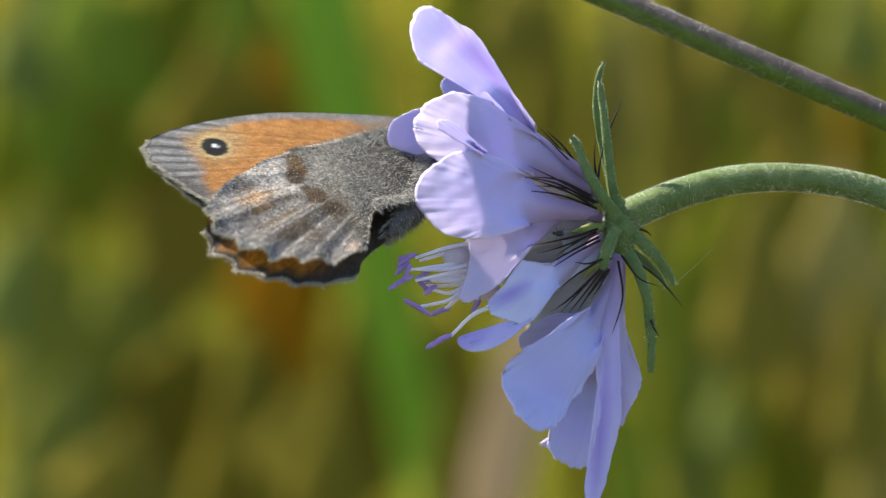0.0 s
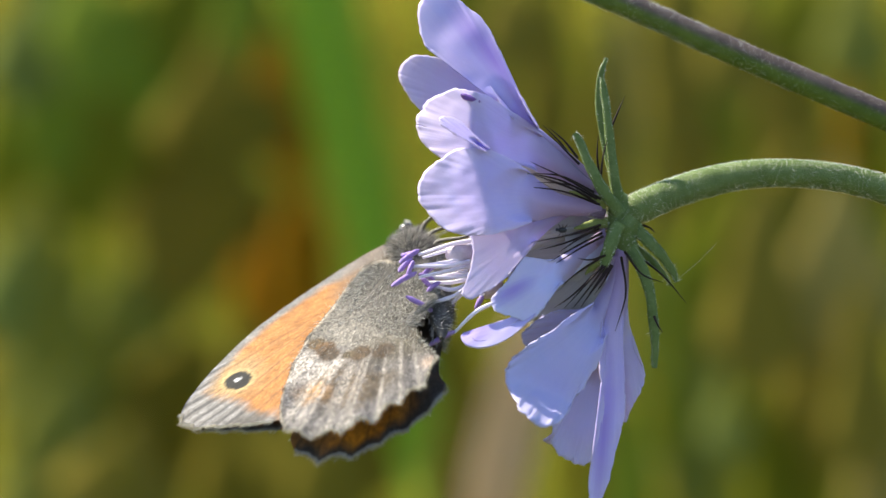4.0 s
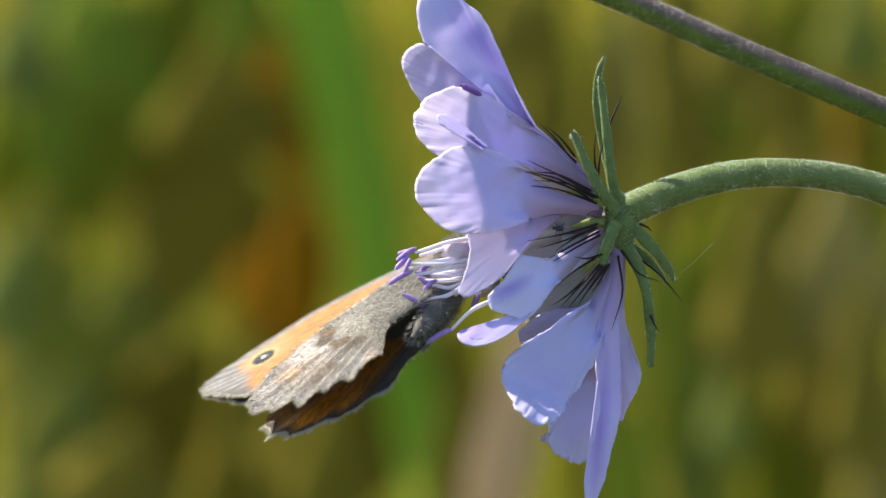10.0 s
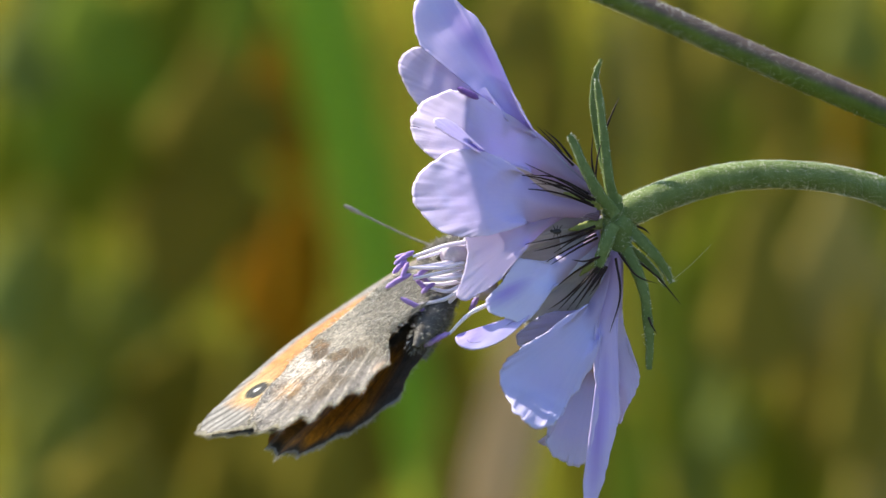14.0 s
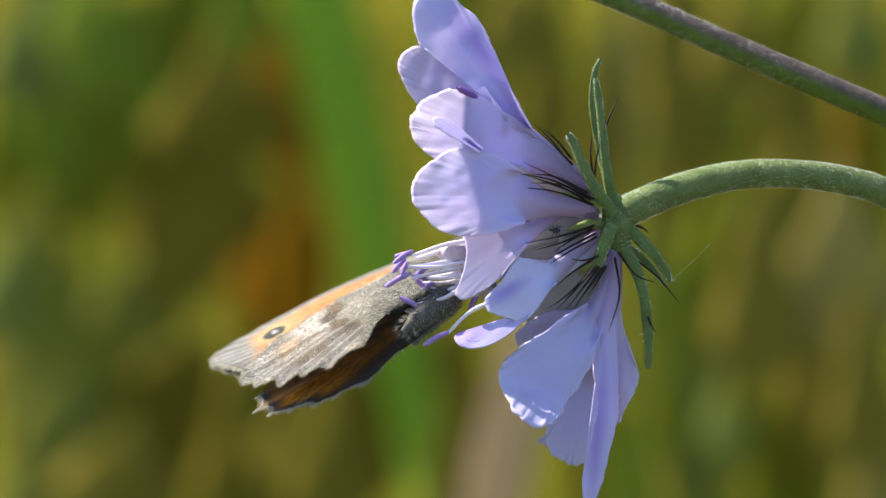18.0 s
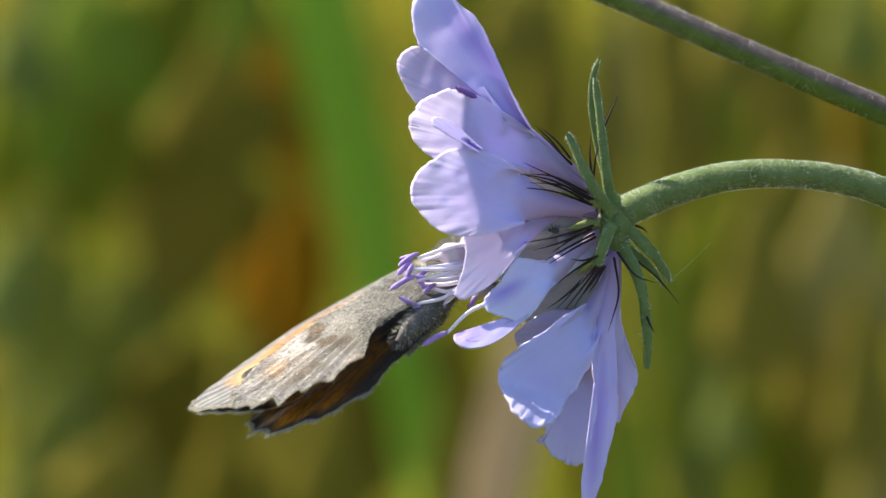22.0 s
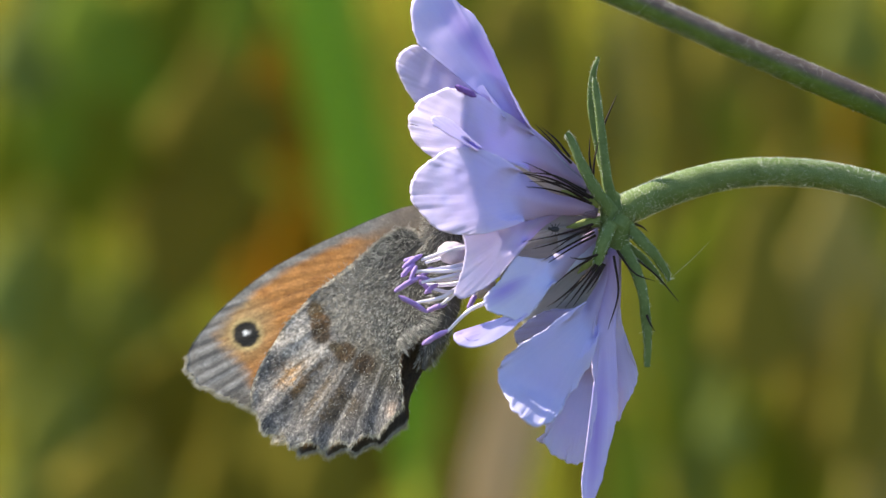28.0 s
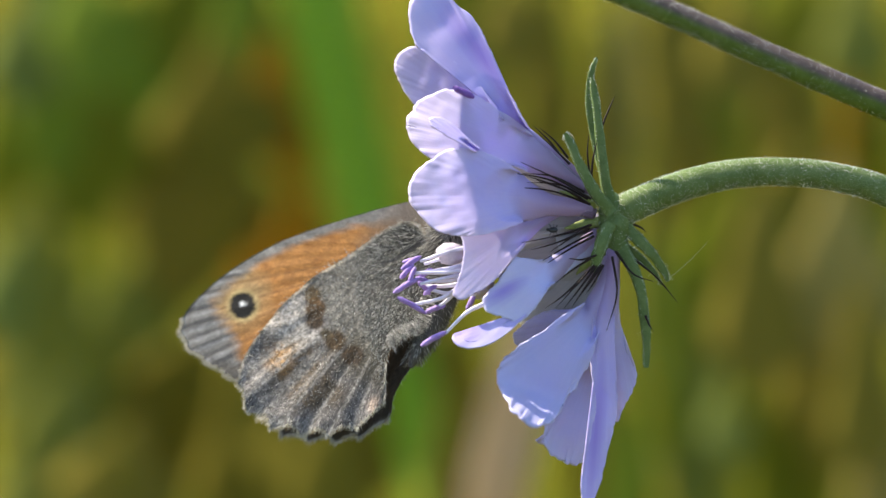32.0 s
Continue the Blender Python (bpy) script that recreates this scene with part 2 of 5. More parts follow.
def sheet(rows, closed=False, uvs=True):
    """A bmesh from a grid of points (rows x columns x 3)."""
    bm = bmesh.new()
    g = [[bm.verts.new(p) for p in r] for r in rows]
    lay = bm.loops.layers.uv.new("UVMap") if uvs else None
    nu, nv = len(rows), len(rows[0])
    for i in range(nu - 1):
        for j in range(nv if closed else nv - 1):
            k = (j + 1) % nv
            f = bm.faces.new((g[i][j], g[i + 1][j], g[i + 1][k], g[i][k]))
            if lay:
                for loop, (a, c) in zip(f.loops, ((i, j), (i + 1, j), (i + 1, j + 1), (i, j + 1))):
                    loop[lay].uv = (a / (nu - 1), c / (nv if closed else nv - 1))
    return bm


def petal_mesh(left, right, bulge, seed, open_base, ripple=0.05, frill=0.16, nu=26, nv=120):
    """A petal that fans out from its narrow base to its rim, which runs along the left edge, round the tip and back along the right edge.
    It swells by bulge towards the lens, and its rim is frilled."""
    rim = curve_at(list(left) + list(right)[::-1], nv)
    a, b = np.array(left[0], float), np.array(right[0], float)
    mid = (a + b) / 2
    rows = []
    for i in range(nu):
        u = i / (nu - 1)
        row = []
        for j in range(nv):
            v = j / (nv - 1)
            base = mid + (a * (1 - v) + b * v - mid) * open_base
            q = base + (rim[j] - base) * u
            reach = min(1.0, float(np.linalg.norm(rim[j] - base)) / 4.0)
            q[1] -= bulge * math.sin(math.pi * u ** 0.85) * reach
            q[1] += ripple * (math.sin(v * 17 + seed) * 0.5 + 0.6 * noise.noise((v * 9, u * 1.5, seed))) * u * u * reach
            q[1] += ripple * 3.5 * noise.noise((u * 2.4 + seed, v * 3.2, seed * 1.7)) * u
            edge = u ** 10 * reach
            q[0] += (noise.noise((v * 38, seed * 3.1, 5.1)) + 0.6 * noise.noise((v * 90, seed * 3.1, 2.1))) * frill * edge
            q[2] += (noise.noise((v * 38, seed * 3.1, 9.3)) + 0.6 * noise.noise((v * 90, seed * 3.1, 7.7))) * frill * edge
            q[1] += noise.noise((v * 22, seed * 3.1, 1.3)) * frill * 1.1 * u ** 5 * reach
            row.append(q)
        rows.append(row)
    return sheet(rows)


def tube_mesh(points, radii, sides=12, count=24, flat=1.0, capped=True, wobble=0.0):
    """A round, tapering tube along a smooth curve."""
    path = curve_at(points, count)
    rad = np.interp(np.linspace(0, 1, count), np.linspace(0, 1, len(radii)), radii)
    rows, ref = [], None
    for i in range(count):
        d = path[min(i + 1, count - 1)] - path[max(i - 1, 0)]
        d = Vector(d).normalized()
        if ref is None:
            ref = d.orthogonal().normalized() if abs(d.y) > 0.9 else Vector((0, 1, 0))
        s = d.cross(ref).normalized()
        ref = s.cross(d).normalized()
        row = []
        for k in range(sides):
            w = 2 * math.pi * k / sides
            r = rad[i] * (1 + wobble * noise.noise((i * 0.35, math.cos(w) * 1.3, math.sin(w) * 1.3)))
            row.append(Vector(path[i]) + (s * math.cos(w) + ref * math.sin(w) * flat) * r)
        rows.append(row)
    bm = sheet(rows, closed=True)
    if capped:
        bm.verts.ensure_lookup_table()
        for start in (0, (count - 1) * sides):
            vs = [bm.verts[start + k] for k in range(sides)]
            bm.faces.new(vs if start else vs[::-1])
    return bm


def capsule_mesh(a, b, r, flat=1.0, bend=0.0):
    a, b = np.array(a, float), np.array(b, float)
    mid = (a + b) / 2 + np.array((0, -bend, bend))
    return tube_mesh([a, mid, b], [r * 0.35, r * 0.9, r, r, r, r * 0.9, r * 0.35], 10, 14, flat, wobble=0.25)


def ball_mesh(c, r, squash=(1, 1, 1), segments=20, lumps=0.0):
    bm = bmesh.new()
    bmesh.ops.create_uvsphere(bm, u_segments=segments, v_segments=segments // 2 + 2, radius=1)
    for v in bm.verts:
        k = r * (1 + lumps * noise.noise(v.co * 2.3 + Vector(c)))
        v.co = Vector((v.co.x * squash[0], v.co.y * squash[1], v.co.z * squash[2])) * k + Vector(c)
    return bm


def hairs_mesh(roots, width, seed=0):
    """Many fine tapering hairs; roots: (base, direction and length as one vector, bend vector)."""
    verts, faces = [], []
    rnd = random.Random(seed)
    for p, d, bend in roots:
        p, d, bend = Vector(p), Vector(d), Vector(bend)
        s = d.cross(Vector((rnd.uniform(-1, 1), rnd.uniform(-1, 1), rnd.uniform(-1, 1))))
        if s.length < 1e-9:
            continue
        s = s.normalized() * width / 2
        n = len(verts)
        m = p + d * 0.55 + bend * 0.3
        verts += [p - s, p + s, m + s * 0.8, m - s * 0.8, p + d + bend]
        faces += [(n, n + 1, n + 2, n + 3), (n + 3, n + 2, n + 4)]
    me = bpy.data.meshes.new("hairs")
    me.from_pydata([tuple(v) for v in verts], [], faces)
    return me


# ---- ground and meadow behind ----
def meadow_material(name, stops, scale):
    m, t, b, out = nodes(name)
    tc = t.nodes.new("ShaderNodeTexCoord")
    big = add(t, "ShaderNodeTexNoise", Scale=scale, Detail=4.0, Roughness=0.55)
    small = add(t, "ShaderNodeTexNoise", Scale=scale * 22, Detail=5.0, Roughness=0.7)
    for n in (big, small):
        t.links.new(tc.outputs["Object"], n.inputs["Vector"])
    mixed = blend(t, 0.25, big.outputs[0], small.outputs[0])
    colour = ramp(t, mixed, stops)
    t.links.new(colour, b.inputs["Base Color"])
    b.inputs["Roughness"].default_value = 0.9
    b.inputs["Specular IOR Level"].default_value = 0.0
    relief(t, b, small.outputs[0], 0.8, 0.02)
    return m


TURF = meadow_material("meadow_turf", [(0.34, (0.100, 0.076, 0.008)), (0.45, (0.118, 0.097, 0.010)), (0.55, (0.108, 0.112, 0.011)),
                                       (0.68, (0.115, 0.116, 0.010))], 2.2)


def ground():
    bm = bmesh.new()
    rings, spokes = [0.0, 0.4, 0.8, 1.3, 2, 3, 4.5, 7, 12, 25, 80, 400, 3000], 48
    grid = []
    for r in rings:
        row = []
        for k in range(spokes):
            a = 2 * math.pi * k / spokes
            x, y = r * math.cos(a), r * math.sin(a)
            z = 0.03 * noise.noise((x * 1.3, y * 1.3, 0.2)) if 0.3 < r < 30 else 0
            row.append(bm.verts.new((x * 1000, y * 1000, z * 1000)))
        grid.append(row)
    for i in range(len(rings) - 1):
        for k in range(spokes):
            f = [grid[i][k], grid[i + 1][k], grid[i + 1][(k + 1) % spokes], grid[i][(k + 1) % spokes]]
            bm.faces.new(f)
    bmesh.ops.remove_doubles(bm, verts=bm.verts, dist=0.001)
    me = bpy.data.meshes.new("ground")
    bm.to_mesh(me)
    bm.free()
    me.transform(Matrix.Scale(0.001, 4))
    me.materials.append(TURF)
    me.polygons.foreach_set("use_smooth", [True] * len(me.polygons))
    tagged(new("ground", me), "meadow ground of olive turf and dry brown litter", "ground", kind="structure")


ground()
DOWN = PLANE.inverted()


def on_ground(x, y):
    """A point of the ground, in metres, as millimetres in the flower's plane."""
    return tuple(DOWN @ Vector((x, y, 0.0)) * 1000)


def blade(name, points, width, material, label, category="grass", fold=0.05, group="", foot=1.0):
    """A grass blade or narrow leaf: a folded strip along a curve, foot is its share of the width at the ground."""
    path = curve_at(points, 40)
    rows = []
    for i, p in enumerate(path):
        u = i / 39
        d = Vector(path[min(i + 1, 39)] - path[max(i - 1, 0)]).normalized()
        s = d.cross(Vector((0, 1, 0))).normalized()
        n = s.cross(d)
        w = width * (0.75 + 0.25 * math.sin(math.pi * u)) * min(1, (1 - u) * 5 + 0.05) / 2 * (foot + (1 - foot) * min(1.0, max(0.0, (u - 0.15) / 0.5)))
        rows.append([Vector(p) + s * w * k + n * abs(k) * w * fold for k in (-1, -0.5, 0, 0.5, 1)])
    plant = thing(name, points[0], label, category, group)
    part("blade", sheet(rows), material, plant, thick=max(0.15, width * 0.02), at=points[0])
    part("midrib", tube_mesh([tuple(row[2]) for row in rows[::4]], [width * 0.025, width * 0.022, width * 0.015, 0.1], 8, 40), material, plant, at=points[0])
    return plant


def leaf_material(name, a, b_):
    return plain(name, a, b_, 60, 0.8, 0.48, 0.3, 0.001, spec=0.08, stretch=(1, 1, 0.2))


BLADE_GREEN = leaf_material("blade_bright_green", (0.235, 0.375, 0.036), (0.270, 0.42, 0.046))
DRY_BEIGE = leaf_material("dry_stalk_beige", (0.46, 0.35, 0.21), (0.58, 0.45, 0.28))

blade("grass_blade", [on_ground(0.03, 0.58), (2.78, 575, -123.25), (-6.83, 576, -62.85), (-21.66, 577, 3.73), (-34.93, 578, 61.39), (-43.33, 579, 101.7), (-52.19, 580, 154.54)], 25, BLADE_GREEN,
      "broad bright green grass blade standing in the meadow", foot=0.45)
blade("dry_stalk", [on_ground(-0.01, 0.40), (-4.8, 355, -228.69), (0.12, 345, -127.65), (6.42, 338, -75.91), (10.79, 332, -51.5), (14.49, 330, -34.93), (17.22, 328, -23.15), (19.46, 326, -13.78), (21.68, 324, -5.65)], 13.5, DRY_BEIGE,
      "dry beige grass stalk standing in the meadow", "stalk")

TINTS = {
    "green": ((0.177, 0.237, 0.020), (0.218, 0.284, 0.027), "green"), "dark": ((0.210, 0.221, 0.037), (0.246, 0.254, 0.047), "dark green"),
    "olive": ((0.164, 0.175, 0.010), (0.201, 0.210, 0.014), "olive green"), "yellow": ((0.172, 0.193, 0.010), (0.207, 0.232, 0.012), "yellow-green"),
    "rust": ((0.317, 0.159, 0.004), (0.373, 0.186, 0.005), "withered rust-brown"), "brown": ((0.214, 0.175, 0.022), (0.251, 0.207, 0.029), "withered brown"),
    "umber": ((0.188, 0.156, 0.015), (0.214, 0.177, 0.019), "dark brown"), "beige": ((0.250, 0.226, 0.067), (0.298, 0.272, 0.088), "dry beige"),
    "straw": ((0.331, 0.269, 0.068), (0.386, 0.317, 0.087), "pale straw-brown"),
    "sage": ((0.181, 0.214, 0.041), (0.217, 0.253, 0.057), "pale sage-green"),
}
LEAVES = {k: leaf_material("leaf_" + k, a, b_) for k, (a, b_, _) in TINTS.items()}
GRASS_OLIVE = leaf_material("grass_olive", (0.119, 0.127, 0.008), (0.146, 0.152, 0.011))
GRASS_GREEN = leaf_material("grass_green", (0.110, 0.150, 0.014), (0.138, 0.182, 0.020))
GRASS_DRY = leaf_material("grass_dry", (0.155, 0.127, 0.018), (0.182, 0.150, 0.023))


def meadow_leaf(tint, x, z, height, width, d, lean=0.0):
    """A leafy plant behind the flower: a thin stalk with one broad leaf; the leaf's centre, height and width in mm of the flower's plane, d mm behind it."""
    k = 1 + d / 141.2
    cx, cz, h, w = x * k, z * k, height * k, width * k
    foot = DOWN @ Vector((cx * 0.001 * 0.9, (PLANE @ (Vector((cx, d, cz)) * 0.001)).y - 0.02, 0.0)) * 1000
    low = (cx - lean * h * 0.8, d - 6, cz - h * 0.5)
    plant = thing("meadow_plant", tuple(foot), TINTS[tint][2] + " leaf on a thin stalk in the meadow", "plant", "plants behind the flower")
    part("stalk", tube_mesh([tuple(foot), tuple((Vector(foot) + Vector(low)) / 2 + Vector((4, 3, 0))), low], [1.4, 1.1, 0.8], 8, 16), LEAVES["olive"], plant, at=tuple(foot))
    path = curve_at([low, (cx - lean * h * 0.3, d - 3, cz - h * 0.2), (cx + lean * h * 0.2, d + 1, cz + h * 0.15), (cx + lean * h, d + 7, cz + h * 0.5)], 28)
    rows = []
    for i, p in enumerate(path):
        u = i / 27
        dd = Vector(path[min(i + 1, 27)] - path[max(i - 1, 0)]).normalized()
        s = dd.cross(Vector((0, 1, 0))).normalized()
        n = s.cross(dd)
        ww = w * 1.25 * (math.sin(math.pi * (0.02 + 0.96 * u ** 0.8)) ** 1.1) * (1 + 0.25 * math.sin(u * 7 + x)) / 2
        rows.append([Vector(p) + s * ww * q + n * ww * (0.05 * abs(q) + 0.02 * math.sin(u * 9 + q * 4)) for q in (-1, -0.6, -0.3, 0, 0.3, 0.6, 1)])
    part("leaf", sheet(rows), LEAVES[tint], plant, at=low, thick=0.5)


meadow_leaf("rust", -10, -3.5, 13.0, 4.6, 760, -0.12)
meadow_leaf("rust", -11.5, 0.5, 11.0, 5.0, 820, -0.24)
meadow_leaf("brown", -15.5, 3, 14.0, 7.0, 700, 0.06)
meadow_leaf("green", -20, 10, 13.5, 4.8, 700, 0.06)
meadow_leaf("green", -24.5, 12, 16.5, 4.0, 560, -0.06)
meadow_leaf("yellow", -27.2, 6.5, 12.0, 2.1, 620, 0.00)
meadow_leaf("olive", -16, 12.5, 13.5, 6.4, 740, 0.18)
meadow_leaf("green", -12, 13.5, 12.0, 4.8, 660, -0.18)
meadow_leaf("dark", -25.5, -0.5, 9.0, 4.8, 760, 0.12)
meadow_leaf("dark", -24.5, -5.5, 13.5, 6.4, 600, -0.12)
meadow_leaf("dark", -19, -4, 10.5, 5.6, 700, 0.18)
meadow_leaf("umber", -17, -10.5, 10.5, 6.4, 640, 0.24)
meadow_leaf("dark", -24, -13, 10.5, 6.4, 560, 0.06)
meadow_leaf("umber", -12, -11.5, 13.5, 5.6, 560, 0.00)
meadow_leaf("brown", 6.5, 12, 18.0, 2.6, 640, 0.00)
meadow_leaf("beige", 11, 11, 19.5, 1.6, 560, 0.01)
meadow_leaf("brown", 15.5, 3.5, 19.5, 3.4, 620, 0.00)
meadow_leaf("green", 19, 10, 16.5, 4.8, 700, 0.03)
meadow_leaf("brown", 21.5, 7, 13.5, 4.0, 660, 0.06)
meadow_leaf("brown", 25.6, 11.5, 13.5, 2.1, 600, 0.00)
meadow_leaf("beige", 23.5, 0.5, 12.0, 4.4, 720, -0.06)
meadow_leaf("yellow", 27, 5, 12.0, 2.4, 640, 0.00)
meadow_leaf("dark", 18.5, -7, 16.5, 4.0, 600, 0.03)
meadow_leaf("sage", 16.5, -12.8, 12.0, 4.4, 560, -0.03)
meadow_leaf("dark", 15.5, -7, 12.0, 4.0, 580, 0.01)
meadow_leaf("brown", 22, -9, 15.0, 4.0, 640, 0.00)
meadow_leaf("green", 11.6, -13, 15.0, 2.1, 500, 0.01)
meadow_leaf("olive", 25.5, -12, 13.5, 4.0, 660, 0.06)
meadow_leaf("umber", 9, -12, 13.5, 2.4, 600, 0.00)
meadow_leaf("dark", 12.8, 0, 18.0, 1.9, 680, 0.00)
meadow_leaf("olive", 1.5, 13, 13.5, 4.0, 620, 0.00)
meadow_leaf("sage", 2.5, 8, 15.0, 1.6, 760, 0.00)
meadow_leaf("brown", 24.5, -6, 16.0, 5.0, 470, 0.04)
meadow_leaf("straw", 26.8, -12, 12.0, 4.0, 480, 0.02)
meadow_leaf("olive", 20.5, -13, 11.0, 4.6, 500, -0.05)
meadow_leaf("brown", 9.8, 6, 17.0, 1.8, 520, 0.01)
meadow_leaf("rust", 25.2, 6.5, 11.0, 1.5, 540, 0.00)
meadow_leaf("green", 14.2, -6, 15.0, 2.2, 560, 0.02)
meadow_leaf("sage", 17.6, -10.5, 6.0, 2.2, 460, 0.00)
meadow_leaf("sage", -27, -2.5, 8.0, 2.4, 560, 0.06)
meadow_leaf("green", -22, 13.5, 9.0, 4.0, 500, -0.05)
meadow_leaf("brown", -20, -14, 7.0, 5.5, 520, 0.1)
meadow_leaf("olive", -22, 6, 10.0, 6.0, 560, 0.04)
meadow_leaf("umber", -14, 8.5, 10.0, 6.0, 580, -0.08)
meadow_leaf("brown", 22.5, 2.5, 12.0, 5.0, 520, 0.02)
meadow_leaf("straw", 24.6, -1.0, 13.0, 6.0, 440, 0.02)
meadow_leaf("brown", 19.6, -2.0, 13.0, 5.0, 430, 0.03)
meadow_leaf("yellow", 17.6, 1.0, 10.0, 3.6, 470, 0.03)
meadow_leaf("umber", -8.6, -12.5, 9.0, 4.5, 480, 0.03)
meadow_leaf("umber", -6.9, -13.0, 11.0, 3.8, 430, 0.02)
meadow_leaf("olive", 18.5, -1.5, 12.0, 4.0, 540, 0.00)
meadow_leaf("brown", 14.6, 12.0, 13.0, 4.6, 500, 0.02)
meadow_leaf("brown", 18.2, 13.0, 9.0, 3.4, 450, 0.04)
meadow_leaf("rust", -8.8, -1.0, 14.0, 2.8, 640, 0.03)
meadow_leaf("rust", -9.8, 8.5, 11.0, 3.2, 640, -0.10)
meadow_leaf("umber", -4.6, -9.5, 12.0, 5.0, 660, -0.10)
meadow_leaf("umber", 0.6, -9.5, 12.0, 4.6, 700, -0.05)
meadow_leaf("sage", -25.5, 13.0, 9.0, 4.0, 520, 0.05)
meadow_leaf("brown", 26.0, -8.0, 12.0, 4.0, 430, 0.02)
meadow_leaf("umber", -21.2, -11.0, 10.0, 6.0, 600, 0.10)
meadow_leaf("dark", 25.6, 14.0, 8.0, 4.0, 480, 0.02)
meadow_leaf("olive", 21.8, 14.4, 7.0, 4.4, 500, -0.03)
meadow_leaf("brown", 4.2, 14.0, 8.0, 2.6, 520, 0.02)
meadow_leaf("umber", 0.2, -13.2, 11.0, 2.0, 450, 0.03)


def meadow_grass(name, material, count, seed, near, far, label):
    """Many blades further back, joined."""
    rnd = random.Random(seed)
    verts, faces = [], []
    for _ in range(count):
        y = near + (far - near) * rnd.random() ** 0.7
        turn = rnd.uniform(-math.pi, math.pi)
        x, y = y * math.sin(turn), y * math.cos(turn)
        h = rnd.uniform(0.06, 0.24)
        w = rnd.uniform(0.002, 0.006) * (1 + math.hypot(x, y) * 0.5)
        lx, ly = rnd.uniform(-0.12, 0.12), rnd.uniform(-0.06, 0.10)
        n = len(verts)
        a = rnd.uniform(-0.7, 0.7)
        sx, sy = math.cos(a) * w / 2, math.sin(a) * w / 2
        for u in (0.0, 0.4, 0.75, 1.0):
            k = (1 - u) ** 0.6
            cx, cy, cz = x + lx * u * u, y + ly * u * u, h * u
            verts += [(cx - sx * k, cy - sy * k, cz), (cx, cy + w * 0.15, cz), (cx + sx * k, cy + sy * k, cz)]
        for i in range(3):
            for j in range(2):
                q = n + 3 * i + j
                faces.append((q, q + 1, q + 4, q + 3))
    me = bpy.data.meshes.new(name)
    me.from_pydata(verts, [], faces)
    me.materials.append(material)
    tagged(new(name, me), label, "grass", kind="stuff")


meadow_grass("meadow_grass", GRASS_OLIVE, 6600, 1, 1.0, 4.6, "olive green meadow grass")
meadow_grass("green_grass", GRASS_GREEN, 3800, 2, 1.0, 4.6, "green meadow grass")
meadow_grass("dry_grass", GRASS_DRY, 3300, 3, 1.0, 4.6, "withered brown meadow grass")

# ---- the flower ----
JOINT = (11.06, 0, 1.44)
flower = thing("scabious_flower", JOINT, "lilac-blue scabious flower head on a curved hairy green stem", "flower")


def flower_stem():
    path = [(10.82, 0.5, 1.97), (11.94, 0, 2.56), (14.56, 0, 3.64), (18.06, 0, 4.52), (21.56, 0, 4.66), (25.15, 0.5, 4.25), (28.76, 1, 3), (34.89, 3, -1.04), (43.12, 8, -10.32),
            (49.86, 14, -25.35), (61.36, 40, -92.48), on_ground(0.075, 0.09)]
    radii = [0.8, 0.98, 0.95, 0.89, 0.85, 0.87, 0.89, 0.86, 0.88, 0.92, 1.1, 1.4]
    st = part("stem", tube_mesh(path, radii, 18, 220, wobble=0.06), STEM_GREEN, flower, "curved green stem with short white hairs", at=JOINT)
    rnd = random.Random(3)
    pts = curve_at(path[:9], 400)
    roots = []
    for _ in range(18000):
        i = rnd.randrange(4, 380)
        d = Vector(pts[i + 1] - pts[i - 1]).normalized()
        w = rnd.uniform(0, 2 * math.pi)
        s = d.orthogonal().normalized()
        n = (s * math.cos(w) + d.cross(s) * math.sin(w))
        r = float(np.interp(i / 399 * 8 / 11, np.linspace(0, 1, 12), radii))
        roots.append((Vector(pts[i]) + n * r * 0.97, n * rnd.uniform(0.04, 0.15) + d * rnd.uniform(-0.06, 0.06), (0, 0, 0)))
    part_mesh("stem_hairs", hairs_mesh(roots, 0.016, 1), HAIR_WHITE, flower, "short white hairs on the stem", at=JOINT, kind="stuff")


flower_stem()
part("receptacle", tube_mesh([(10.29, 0, 3.54), (10.78, 0, 2.84), (10.99, 0, 1.61), (10.89, 0, 0.39), (10.78, 0, -0.49)], [0.30, 0.80, 1.05, 1.0, 0.45], 18, 24, wobble=0.2),
     GREEN, flower, at=JOINT)


def receptacle_hairs():
    rnd = random.Random(12)
    roots = []
    for _ in range(900):
        w, z = rnd.uniform(0, 2 * math.pi), rnd.uniform(-0.3, 3.2)
        r = float(np.interp(z, [-0.5, 0.4, 1.6, 2.8, 3.5], [0.45, 1.0, 1.05, 0.8, 0.3]))
        n = Vector((math.cos(w), math.sin(w), rnd.uniform(-0.4, 0.4)))
        roots.append((Vector((10.9 - 0.05 * z + n.x * r, n.y * r, z)), n * rnd.uniform(0.08, 0.28), (0, 0, 0)))
    part_mesh("receptacle_hairs", hairs_mesh(roots, 0.018, 3), HAIR_WHITE, flower, "fine white hairs", at=JOINT, kind="stuff")


receptacle_hairs()


